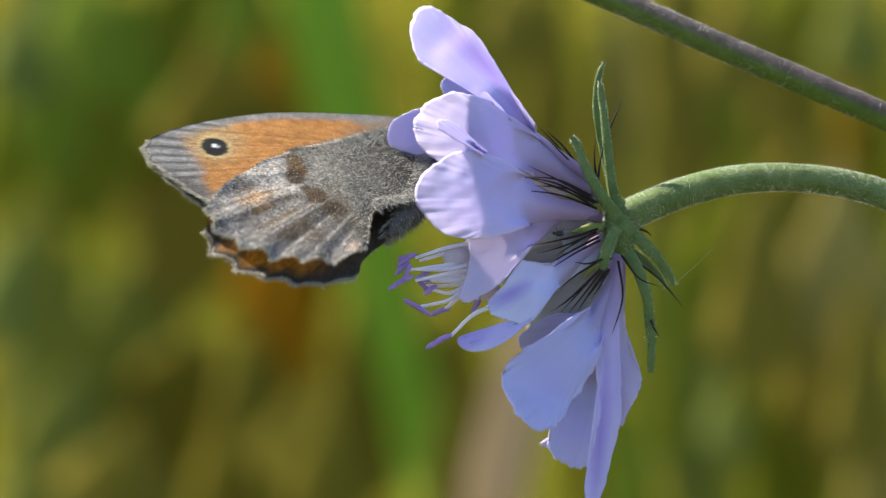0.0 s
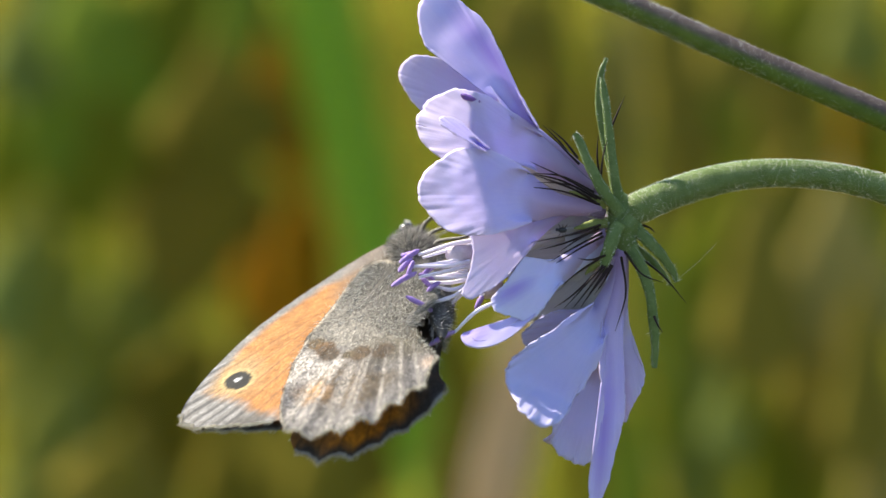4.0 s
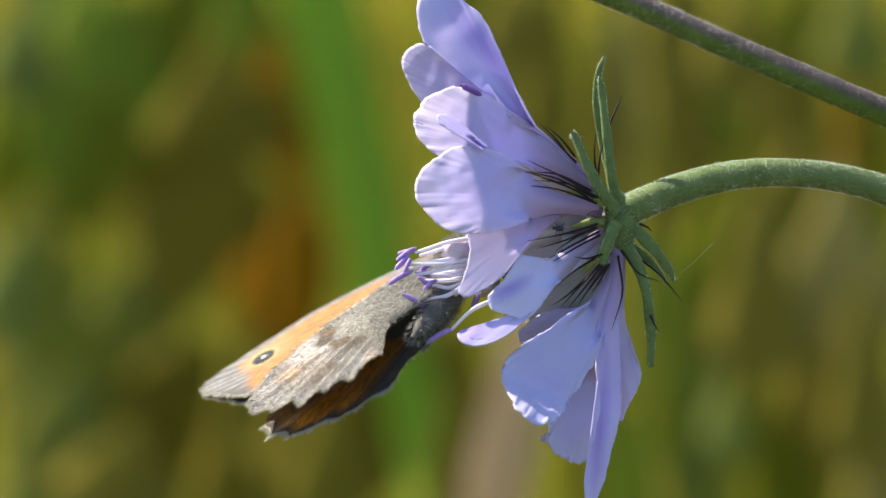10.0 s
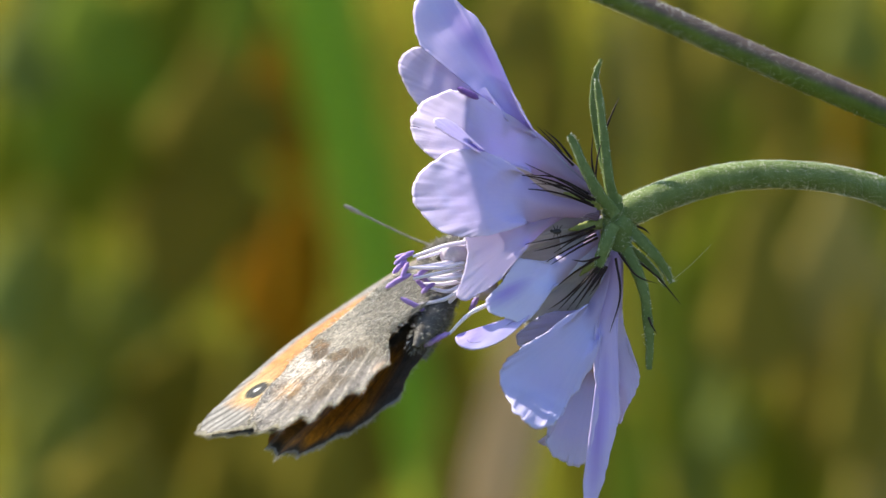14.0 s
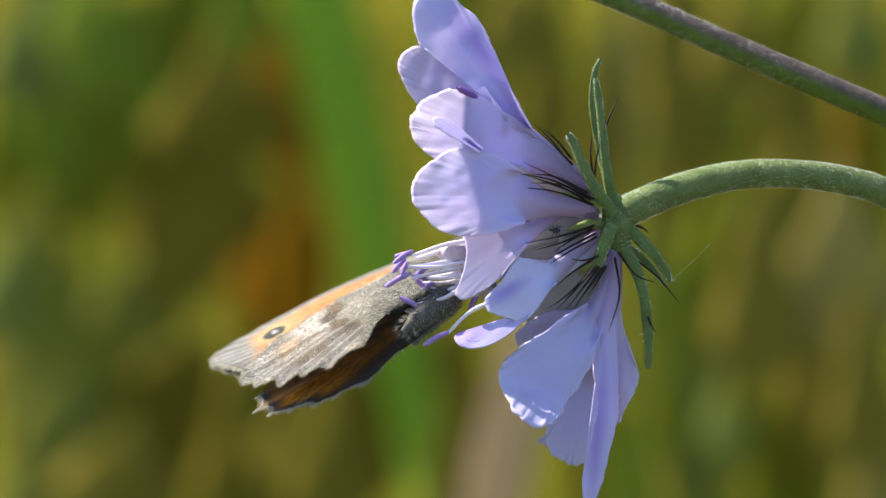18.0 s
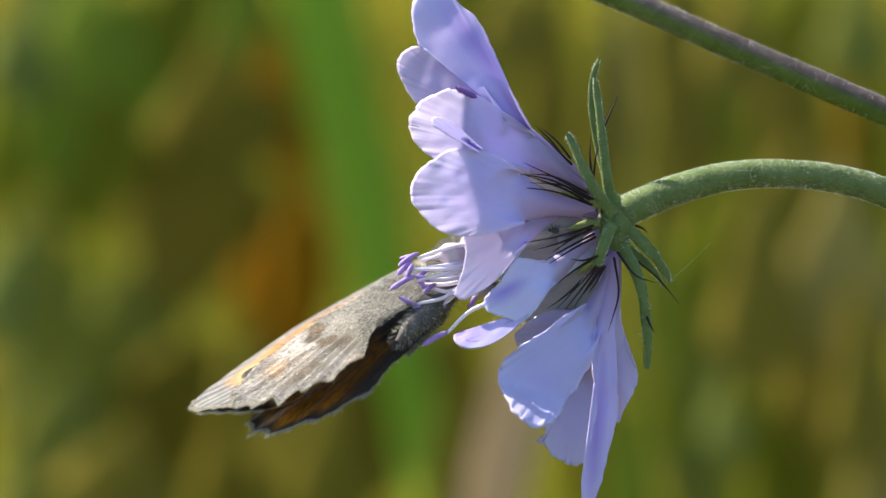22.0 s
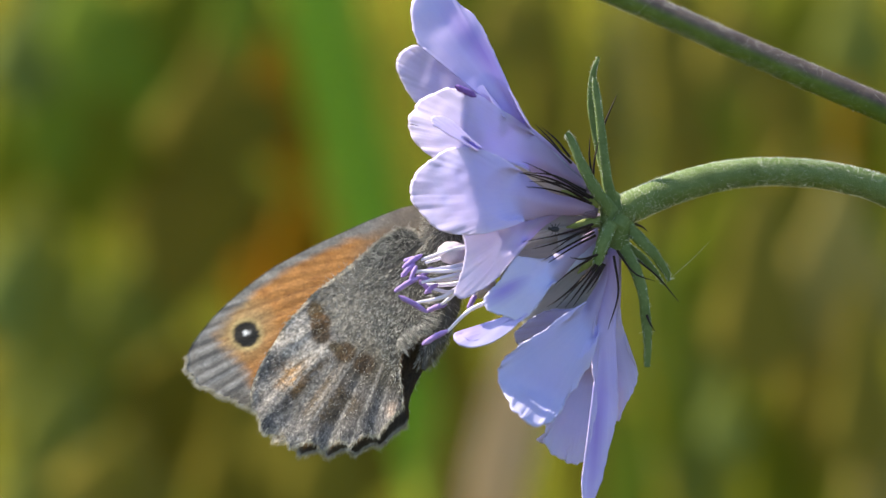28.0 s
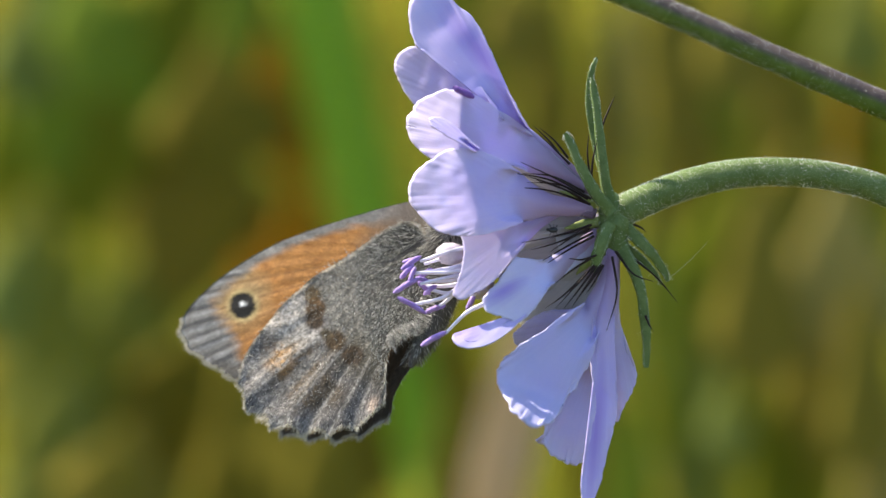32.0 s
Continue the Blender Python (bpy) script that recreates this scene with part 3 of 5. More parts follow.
def bract(points, widths, flat=0.42):
    """A narrow boat-shaped bract with a few fine hairs on its edges."""
    ob = part("bract", tube_mesh(points, [w * 0.76 for w in widths], 12, 26, flat, wobble=0.3), GREEN, flower, at=points[0])
    rnd = random.Random(int(points[-1][0] * 10))
    path = curve_at(points, 60)
    roots = []
    for _ in range(260):
        i = rnd.randrange(3, 59)
        d = Vector(path[i + 1] - path[i - 1]).normalized()
        s = d.cross(Vector((0, 1, 0))).normalized() * rnd.choice((-1, 1)) + Vector((0, rnd.uniform(-1, 0.2), 0))
        w = float(np.interp(i / 59, np.linspace(0, 1, len(widths)), widths)) * 0.68
        roots.append((Vector(path[i]) + s.normalized() * w * 0.9, s.normalized() * rnd.uniform(0.03, 0.07 + 0.35 * rnd.random() ** 6) + d * rnd.uniform(0, 0.10), (0, 0, 0)))
    part_mesh("bract_hairs", hairs_mesh(roots, 0.013, 5), HAIR_WHITE, ob, "fine white hairs", at=points[0], kind="stuff")


bract([(10.8, -0.6, 2.4), (10.36, -0.9, 4.56), (10.02, -0.8, 7.69), (9.76, -0.6, 9.79), (9.65, -0.6, 10.63)], [0.5, 0.42, 0.38, 0.33, 0.12])
bract([(10.7, 0.8, 3.38), (10.01, 1, 6.38), (9.57, 0.8, 9.19), (9.7, 0.6, 10.93), (10.05, 0.6, 11.92)], [0.4, 0.36, 0.36, 0.30, 0.10])
bract([(10.76, -1.2, 2.19), (9.72, -1.6, 3.49), (8.69, -1.6, 5.4), (8.11, -1.4, 6.79), (7.87, -1.4, 7.1)], [0.5, 0.5, 0.42, 0.36, 0.2])
bract([(11.39, -0.2, 1.61), (12.41, -0.6, 0.56), (13.38, -0.6, -0.49), (14.04, -0.3, -1.43), (14.26, -0.2, -2.06)], [0.6, 0.52, 0.42, 0.34, 0.12])
bract([(11.2, -0.4, 0.38), (11.97, -0.8, -1.01), (12.55, -0.9, -2.75), (12.84, -0.8, -5.19), (12.83, -0.6, -7.35)], [0.6, 0.5, 0.44, 0.42, 0.22])
bract([(10.69, -1.2, 1.6), (10.16, -1.8, 0.55), (9.81, -1.9, -0.48), (9.54, -1.8, -1.42)], [0.5, 0.6, 0.52, 0.25])
bract([(11.39, 0.6, 0.39), (12.53, 0.8, -0.49), (13.42, 0.9, -1.37), (14.02, 0.9, -2.29)], [0.4, 0.36, 0.26, 0.08])


def bristle(points):
    part("bristle", tube_mesh(points, [0.085, 0.065, 0.045, 0.012], 6, 10), BRISTLE, flower, at=points[0])


bristle([(9.45, -2, 3.07), (7.42, -2.6, 4.23), (5.14, -3, 5.31)])
bristle([(9.27, -1.6, 3.08), (6.92, -2.4, 4.23), (4.4, -2.6, 4.71)])
bristle([(9.4, -1.8, 2.73), (7.08, -2.6, 3.54), (4.83, -2.9, 3.81)])
bristle([(9.08, -1.4, 3.5), (7.12, -1.8, 4.46), (5.24, -2, 4.66)])
bristle([(9.45, -2, 1.48), (7.42, -2.6, 0.86), (5.15, -2.8, 0.41)])
bristle([(9.36, -1.8, 1.28), (7.43, -2.4, 0.45), (5.71, -2.5, -0.03)])
bristle([(9.54, -1.8, 1), (7.78, -2.4, 0.1), (6.29, -2.6, -0.76)])
bristle([(9.73, -2, -0.38), (8.81, -2.4, -0.65), (8, -2.6, -0.55)])
bristle([(9.54, -1.8, -0.48), (8.12, -2.4, -1.34), (7.08, -2.6, -2.16)])
bristle([(9.81, -1.8, -0.73), (8.46, -2.5, -2.2), (7.14, -2.8, -3.6)])
bristle([(9.88, -1.8, -0.83), (8.73, -2.6, -2.3), (7.68, -2.8, -3.6)])
bristle([(10.02, -1.8, -0.93), (8.97, -2.6, -2.37), (8.16, -2.8, -3.53)])
bristle([(10.09, -1.8, -1), (9.36, -2.4, -1.96), (8.66, -2.6, -2.85)])
bristle([(10.16, -1.8, -1), (9.63, -2.4, -1.89), (9, -2.6, -2.78)])
bristle([(10.73, -1.6, -0.48), (10.94, -2.4, -2.72), (10.27, -2.6, -4.98)])
bristle([(10.97, -1.2, -0.14), (11.96, -1.8, -1.52), (13.25, -2, -2.04)])
bristle([(11.71, -0.6, -0.31), (13.43, -0.8, -1.71), (14.79, -0.8, -3.34)])
bristle([(9.45, -1, 4.48), (9.3, -1.2, 5.76), (9.37, -1.2, 7.04)])
bristle([(9.51, -1.2, 4.27), (9.63, -1.4, 5.58), (9.91, -1.4, 6.69)])
bristle([(10.18, -0.6, 7.42), (10.59, -0.6, 8.4), (11.06, -0.5, 9.45)])
bristle([(7.99, 0.2, 5.47), (7.04, 0, 6.69), (6.01, -0.2, 7.69)])
bristle([(8.19, 0, 5.64), (7.37, -0.2, 6.68), (6.42, -0.4, 7.5)])
bristle([(12.79, -1, -4.14), (12.96, -1.4, -4.64), (13.25, -1.6, -5.12)])
bristle([(8.82, -2.2, 3.14), (7.75, -2.8, 3.64), (6.02, -3.2, 4.21)])
bristle([(9.15, -2.4, 1.24), (7.92, -2.9, 0.55), (6.88, -3.1, -0.14)])
bristle([(9.61, -1.8, 0.79), (8.13, -2.2, 0.03), (6.48, -2.2, -1)])
bristle([(9.18, -2, 2.86), (7.43, -2.5, 3.82), (5.01, -2.7, 4.63)])
bristle([(9, -1.6, 3.29), (7.44, -2.2, 3.96), (5.53, -2.6, 4.09)])
bristle([(9.61, -1.8, -1), (7.78, -2.4, -2.72), (6.56, -2.6, -3.57)])
bristle([(8.24, -0.4, 5.27), (7.52, -0.8, 5.95), (6.32, -1, 7.12)])
bristle([(12.16, -0.2, 1.5), (12.63, -0.4, 1.29), (12.91, -0.4, 1.01)])


def floret(points, radii, material=TUBE, label="", flat=1.0):
    ob = part("floret", tube_mesh(points, radii, 20, 26, flat, capped=False, wobble=0.12), material, flower, label, at=points[0], thick=0.12)
    if material not in (TUBE, TUBE_PALE):
        return ob
    rnd = random.Random(int(points[-1][0] * 10))
    path = curve_at(points, 60)
    roots = []
    for _ in range(420):
        i = rnd.randrange(2, 40)
        d = Vector(path[i + 1] - path[i - 1]).normalized()
        s = d.orthogonal().normalized()
        w = rnd.uniform(0, 2 * math.pi)
        n = s * math.cos(w) + d.cross(s) * math.sin(w)
        r = float(np.interp(i / 59, np.linspace(0, 1, len(radii)), radii)) * min(1.0, flat + 0.1)
        roots.append((Vector(path[i]) + n * r, n * rnd.uniform(0.08, 0.2) + d * rnd.uniform(0, 0.2), (0, 0, 0)))
    part_mesh("floret_hairs", hairs_mesh(roots, 0.02, 7), HAIR_WHITE, ob, "short white hairs", at=points[0], kind="stuff")
    return ob


def petal(parent, left, right, bulge, seed, material=PETAL, open_base=0.7):
    return part("petal", petal_mesh(left, right, bulge, seed, open_base), material, parent, at=left[0], thick=0.11)


def lobe(parent, left, right, depth, seed, material=PETAL, label="", crease=None, tilt=(0.0, 0.0), root=0.0, neck=(), ripple=0.05, frill=0.1, nu=34, nv=132):
    """A petal lobe drawn by its two edges (x, z) from the floret's mouth to the tip. It lies depth mm behind the flower's middle plane, leans by tilt,
    is folded along a crease (two points, the slopes on either side, softness), joins the mouth at the depth root, and its rim is puckered and frilled."""
    rim = curve_at(list(left) + list(right)[::-1], nv)
    a, b = np.array(left[0], float), np.array(right[0], float)
    mid = rim.mean(axis=0)
    span = float(np.linalg.norm(rim - (a + b) / 2, axis=1).max())
    if crease:
        p0, p1 = np.array(crease[:2]), np.array(crease[2:4])
        along = (p1 - p0) / np.linalg.norm(p1 - p0)
        across = np.array((-along[1], along[0]))           # to the right of a crease that runs downwards
    rows = []
    if neck:        # the narrow tube behind the mouth, rounded across
        stations = curve_at([*neck, (*a, *b, root)], 11)[:-1]
        for st in stations:
            half = float(np.linalg.norm(st[2:4] - st[:2])) / 2
            row = []
            for j in range(nv):
                v = j / (nv - 1)
                q = st[:2] * (1 - v) + st[2:4] * v
                y = st[4] + half * 0.75 * (2 * v - 1) ** 2
                row.append((q[0] * (1 + y / 141.17), y, q[1] * (1 + y / 141.17)))
            rows.append(row)
    mouth = float(np.linalg.norm(b - a)) / 2
    for i in range(nu):
        u = i / (nu - 1)
        w = min(1.0, u / 0.4)
        w = w * w * (3 - 2 * w)
        row = []
        for j in range(nv):
            v = j / (nv - 1)
            foot = a * (1 - v) + b * v
            q = foot + (rim[j] - foot) * u
            reach = min(1.0, float(np.linalg.norm(rim[j] - foot)) / (0.45 * span))
            y = depth + tilt[0] * (q[0] - mid[0]) + tilt[1] * (q[1] - mid[1])
            if crease:
                d = float((q - p0) @ across) + 0.10 * noise.noise((q[0] * 1.3 + seed, q[1] * 1.3, 4.4))
                soft = (d * d + crease[6] ** 2) ** 0.5
                y += crease[5] * (soft + d) / 2 + crease[4] * (soft - d) / 2
            # puckers that run out to the rim, broad dents, and the frill of the edge
            fan = noise.noise((v * 7.0, u * 0.8, seed * 1.9)) + 0.40 * noise.noise((v * 16.0, u * 1.2, seed * 2.7)) + 0.14 * noise.noise((v * 41.0, u * 1.5, seed * 3.3))
            y += ripple * fan * 1.5 * u ** 2.6 * reach
            y += ripple * 1.6 * noise.noise((q[0] * 0.55 + seed, q[1] * 0.55, seed * 1.7)) * u
            y = (root + (mouth * 0.75 * (2 * v - 1) ** 2 if neck else 0)) * (1 - w) + y * w
            edge = u ** 9 * reach
            fx = (noise.noise((v * 38, seed * 3.1, 5.1)) + 0.7 * noise.noise((v * 95, seed * 3.1, 2.1))) * frill * edge
            fz = (noise.noise((v * 38, seed * 3.1, 9.3)) + 0.7 * noise.noise((v * 95, seed * 3.1, 7.7))) * frill * edge
            y += noise.noise((v * 26, seed * 3.1, 1.3)) * frill * 0.6 * u ** 5 * reach
            k = 1 + y / 141.17
            row.append(((q[0] + fx) * k, y, (q[1] + fz) * k))
        rows.append(row)
    at = ((a + b) / 2 * (1 + root / 141.17))
    return part("petal", sheet(rows), material, parent, label, at=(at[0], root, at[1]), thick=0.10)


# upper floret
upper = floret([(9.38, 0.2, 3.6), (7.74, -0.1, 4.85), (6.51, -0.2, 5.95), (5.29, -0.3, 6.75), (4.24, -0.3, 7.4)], [0.3, 0.42, 0.5, 0.45, 0.3], flat=0.75)
petal_top = lobe(upper, [(4.24, 8.02), (3.50, 8.86), (2.73, 10.26), (1.68, 11.31), (0.56, 12.04), (-0.32, 12.36), (-1.05, 12.57), (-1.40, 13.27), (-1.65, 14.56), (-1.51, 15.44), (-1.12, 16.21), (-0.49, 16.49)],
     [(5.74, 7.53), (4.94, 9.07), (4.06, 10.71), (3.57, 11.94), (2.94, 13.41), (2.31, 14.46), (1.19, 15.33), (0.39, 16.07)], -0.9, 1, PETAL_STAINED, neck=[(8.79, 4.31, 9.03, 4.66, 0.0), (7.56, 5.29, 7.84, 5.78, -0.2), (5.99, 6.69, 6.79, 6.62, -0.6)], tilt=(0.0, 0.36), crease=(5.11, 8.44, -0.49, 15.09, 0.1, 0.25, 0.7), root=-1.1, ripple=0.07, frill=0.07)
petal_side = lobe(upper, [(3.54, 8.72), (2.66, 10.19), (1.26, 11.59), (-0.14, 12.36), (-1.19, 12.64), (-1.96, 12.43), (-2.49, 11.83)],
     [(3.71, 7.91), (2.31, 8.51), (0.56, 8.79), (-1.02, 8.93), (-1.72, 9.56), (-2.17, 10.36), (-2.49, 11.17)], 0.3, 2, PETAL_PALE, crease=(0.56, 12.29, 2.31, 8.79, 0.65, 0.15, 0.6), tilt=(0, 0.12), root=0.0, ripple=0.03, frill=0.05)
lobe(upper, [(3.71, 8.79), (3.01, 10.19), (1.61, 10.89), (0.39, 11.06), (-0.07, 10.54)],
     [(3.71, 8.26), (2.66, 8.79), (1.26, 9.07), (0.39, 9.49), (-0.04, 10.01)], 3.0, 22, PETAL_BLUE, tilt=(0.1, 0.0), root=1.2, ripple=0.10, frill=0.10)
lobe(upper, [(5.99, 7.04), (4.94, 7.98), (3.71, 8.75), (2.66, 9.45), (1.33, 9.91), (0.56, 9.98), (-0.32, 9.66), (-1.12, 9.17), (-1.61, 8.54), (-1.79, 7.95)],
     [(5.64, 4.83), (4.59, 5.29), (3.36, 5.50), (1.96, 5.29), (0.56, 5.36), (-0.42, 5.78), (-1.19, 6.41), (-1.61, 7.04), (-1.79, 7.56)], -3.0, 3, PETAL_PALE, crease=(1.75, 9.84, 1.54, 6.34, 0.78, 0.36, 0.25), neck=[(9.14, 4.06, 9.14, 3.61, -0.3), (8.09, 4.94, 8.09, 3.89, -0.7), (7.04, 6.06, 6.93, 4.38, -1.1)], tilt=(0, 0.05), root=-1.5, ripple=0.07, frill=0.11)
lobe(upper, [(2.73, 6.27), (1.96, 6.83), (1.33, 7.53), (0.74, 8.02), (0.14, 8.23), (-0.35, 8.16)],
     [(2.52, 6.06), (1.61, 6.62), (0.74, 7.07), (0.04, 7.53), (-0.35, 7.84)], -4.2, 4, PETAL_ROLLED, "narrow rolled pale lilac petal", tilt=(-0.25, 0.45), root=-3.4, ripple=0.03, frill=0.05)
# broad front floret
middle = floret([(9.73, -0.4, 2.2), (8.26, -0.9, 2.55), (6.86, -1.3, 2.85), (5.64, -1.7, 3.1), (4.94, -1.9, 3.2)], [0.3, 0.4, 0.45, 0.45, 0.3])
lobe(middle, [(5.11, 4.83), (4.24, 5.46), (3.36, 5.92), (2.31, 6.20), (1.44, 6.30), (0.56, 6.16), (-0.32, 5.64), (-1.02, 5.11), (-1.54, 4.31), (-1.72, 3.61)],
     [(5.32, 1.72), (4.59, 1.40), (3.71, 1.16), (2.31, 0.91), (1.26, 0.95), (0.56, 1.02), (-0.32, 1.44), (-1.12, 2.31), (-1.58, 2.98)], -4.6, 5, PETAL, "broad shell-shaped lilac petal", crease=(1.72, 6.27, 2.87, 1.37, 0.76, 0.36, 0.35), neck=[(9.66, 2.77, 9.66, 2.14, -0.8), (8.26, 3.12, 8.26, 2.07, -1.5), (7.04, 3.40, 7.04, 2.14, -2.1), (5.99, 4.03, 6.06, 1.93, -2.7)], tilt=(0, 0.05), root=-3.2, ripple=0.07, frill=0.08)
lobe(middle, [(5.39, 1.93), (3.71, 1.30), (2.31, 1.09), (1.54, 1.02), (1.68, 0.04), (1.54, -1.02), (1.19, -2.07), (0.95, -2.70)],
     [(5.64, 0.56), (4.59, -0.74), (3.71, -1.72), (3.01, -2.31), (2.49, -2.59), (1.82, -3.01), (1.33, -3.05)], -2.4, 6, PETAL_PALE, neck=[(7.74, 2.56, 7.74, 2.14, -1.0), (6.44, 2.14, 6.58, 1.44, -1.8)], tilt=(-0.20, 0.24), root=-2.2, ripple=0.012, frill=0.05)
# lower side floret
lower = floret([(10.05, -0.4, 0.25), (8.6, -0.8, -0.5), (7.0, -1.2, -1.4), (5.6, -1.6, -2.2), (4.6, -1.8, -2.7)], [0.35, 0.5, 0.6, 0.5, 0.3], TUBE_PALE)
lobe(lower, [(7.04, -0.39), (6.51, -0.70), (5.99, -0.70), (5.46, -0.67), (4.69, -0.53), (3.89, -1.79), (3.26, -2.49), (2.77, -3.12)],
     [(7.28, -2.07), (6.69, -2.59), (5.99, -3.64), (5.11, -4.48), (4.24, -4.24), (3.54, -4.03), (2.94, -3.68)], -3.0, 7, LOWER_PETAL, "pale cupped petal with a violet middle", crease=(5.29, -0.32, 4.24, -4.52, 0.25, 0.22, 0.5), neck=[(9.84, 1.26, 10.01, 0.56, -0.8), (8.44, 0.39, 8.68, -0.84, -1.5)], tilt=(0, 0.10), root=-2.2, ripple=0.06, frill=0.08)
lobe(lower, [(5.20, -3.60), (4.50, -4.20), (3.80, -4.85), (3.10, -5.35), (2.40, -5.66), (1.80, -5.68), (1.40, -5.35), (1.05, -5.20)],
     [(5.50, -4.00), (4.80, -4.75), (3.80, -5.52), (2.80, -5.98), (1.90, -6.10), (1.25, -5.92), (0.90, -5.50)], -3.3, 8, TONGUE, "narrow curved pale petal with violet tip", tilt=(0.05, 0.12), crease=(1.3, -5.8, 5.2, -4.0, -0.5, 0.7, 0.2), root=-2.8, ripple=0.02, frill=0.02)
# bottom floret
bottom = floret([(10.53, -0.6, -0.49), (10.35, -0.8, -2.05), (10.05, -1.0, -3.62), (9.75, -1.1, -5.0)], [0.35, 0.45, 0.5, 0.4], TUBE_PALE, flat=0.8)
lobe(bottom, [(9.14, -3.33), (7.56, -4.24), (6.51, -5.08), (5.46, -5.74), (4.41, -6.44), (3.82, -7.14), (3.64, -8.02), (4.06, -9.07), (4.69, -10.12)],
     [(9.94, -5.22), (9.45, -6.97), (8.96, -7.74), (8.40, -8.72), (7.91, -9.28), (7.56, -9.98), (7.00, -10.75), (6.23, -10.99), (5.46, -10.75)], -3.0, 9, PETAL_BLUE, crease=(3.71, -8.10, 8.26, -9.90, -1.7, 0.06, 0.30), neck=[(10.57, 0.04, 10.99, -0.14, -0.8), (10.15, -1.65, 10.71, -2.24, -1.4)], tilt=(0.06, -0.05), root=-2.0, ripple=0.10, frill=0.14)
lobe(bottom, [(9.31, -6.27), (8.26, -8.37), (7.39, -10.12), (6.65, -10.89), (6.51, -11.87), (6.86, -12.64), (7.56, -13.13)],
     [(10.19, -6.27), (10.15, -9.07), (10.01, -11.17), (9.73, -12.57), (9.17, -13.06), (8.33, -13.34)], 0.2, 10, PETAL_BLUE, tilt=(0.35, 0.05), root=-0.4, ripple=0.08, frill=0.12)
lobe(bottom, [(9.66, -4.17), (9.45, -6.97), (9.66, -8.72), (9.73, -10.12), (9.52, -11.34), (9.21, -12.39), (8.96, -13.62), (8.79, -14.67), (8.86, -15.54)],
     [(10.92, -4.17), (10.96, -6.62), (11.03, -8.72), (11.03, -9.94), (10.78, -11.34), (10.43, -12.64), (10.01, -14.32), (9.59, -15.54), (9.17, -16.24)], -2.6, 11, PETAL_STAINED_LOW, crease=(10.19, -6.97, 9.38, -16.07, -0.1, 0.4, 0.3), neck=[(10.54, -0.14, 11.13, -0.14, -0.9), (10.15, -2.07, 11.10, -2.07, -1.5)], tilt=(0.05, 0.10), root=-2.0, ripple=0.05, frill=0.07)
lobe(bottom, [(10.36, -4.17), (10.57, -6.27), (10.64, -7.67), (10.71, -8.72), (10.92, -10.29)],
     [(11.20, -3.64), (11.41, -5.57), (11.76, -6.62), (12.18, -7.32), (12.29, -8.02), (11.97, -8.93), (11.52, -9.77), (11.10, -10.68)], -0.2, 12, PETAL_PALE, crease=(10.89, -5.57, 11.69, -10.29, 0.35, 0.45, 0.15), neck=[(10.78, -0.32, 11.27, -0.32, 0.0), (10.57, -2.07, 11.27, -2.07, -0.2)], tilt=(0, 0.15), root=-0.4, ripple=0.06, frill=0.10)
lobe(bottom, [(9.66, -3.64), (7.91, -3.75), (6.51, -3.89), (5.64, -4.38), (4.94, -4.94), (4.66, -5.36)],
     [(9.66, -5.22), (7.91, -5.57), (6.51, -5.99), (5.46, -6.13), (4.83, -5.85)], 0.2, 13, PETAL_BLUE, tilt=(0.1, -0.2), root=0.0, ripple=0.08, frill=0.08)
lobe(bottom, [(8.61, -9.77), (7.56, -10.75), (6.69, -11.38), (6.06, -11.80)],
     [(8.61, -11.17), (7.56, -12.01), (6.69, -12.08), (6.16, -11.97)], 1.2, 23, PETAL_PALE, tilt=(-0.1, 0.2), root=0.8, ripple=0.05, frill=0.06)
# pale florets deep in the head, in cream dimmed to stand for the shade there
petal(middle, [(9.64, 0.8, 3.38), (7.61, 1, 4.76), (5.15, 1.2, 5.54), (4.09, 1.2, 5.26)], [(9.79, 0.8, 2.57), (7.61, 1, 3), (5.51, 1.2, 3.21), (4.27, 1.2, 3.74)], 0.2, 16, TUBE_SHADED, open_base=1.0)
# the far side of the head; hidden petals added to shade the deep florets
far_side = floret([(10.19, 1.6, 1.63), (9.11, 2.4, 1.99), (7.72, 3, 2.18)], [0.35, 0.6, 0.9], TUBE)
petal(far_side, [(9.48, 2.6, 2.53), (7.05, 4, 4.18), (4.22, 5.4, 5.12), (2.59, 6, 4.78)], [(9.66, 2.6, 0.39), (7.07, 4.4, 0.18), (4.23, 5.8, 0.58), (2.41, 6.2, 1.86)], 0.3, 17, PETAL, open_base=0.9)
petal(far_side, [(9.29, 2.4, 4.24), (7.21, 3.6, 6.42), (4.74, 4.8, 8.72), (2.4, 5.4, 9.85)], [(9.48, 2.6, 3.24), (7.05, 4, 4.71), (4.21, 5.2, 5.84), (2.04, 5.8, 7.51)], 0.3, 18, PETAL, open_base=0.9)
petal(far_side, [(9.85, 2.8, 0.04), (7.78, 4.2, -0.32), (5.68, 5.6, -1.06), (4.42, 6, -2.15)], [(10.37, 2.6, -1.39), (9.56, 3.8, -4.28), (7.83, 5, -6.12), (5.87, 5.8, -5.43)], 0.3, 19, TUBE_SHADED, open_base=0.9)
petal(far_side, [(9.01, 0.8, 3.13), (6.52, 0.2, 3.89), (4.24, 0, 4.94), (2.73, 0, 4.94)], [(9.29, 2.4, 1.64), (6.65, 3, 1.47), (4.16, 3.4, 1.76), (2.72, 3.4, 2.62)], 0.2, 20, TUBE_SHADED, open_base=0.9)
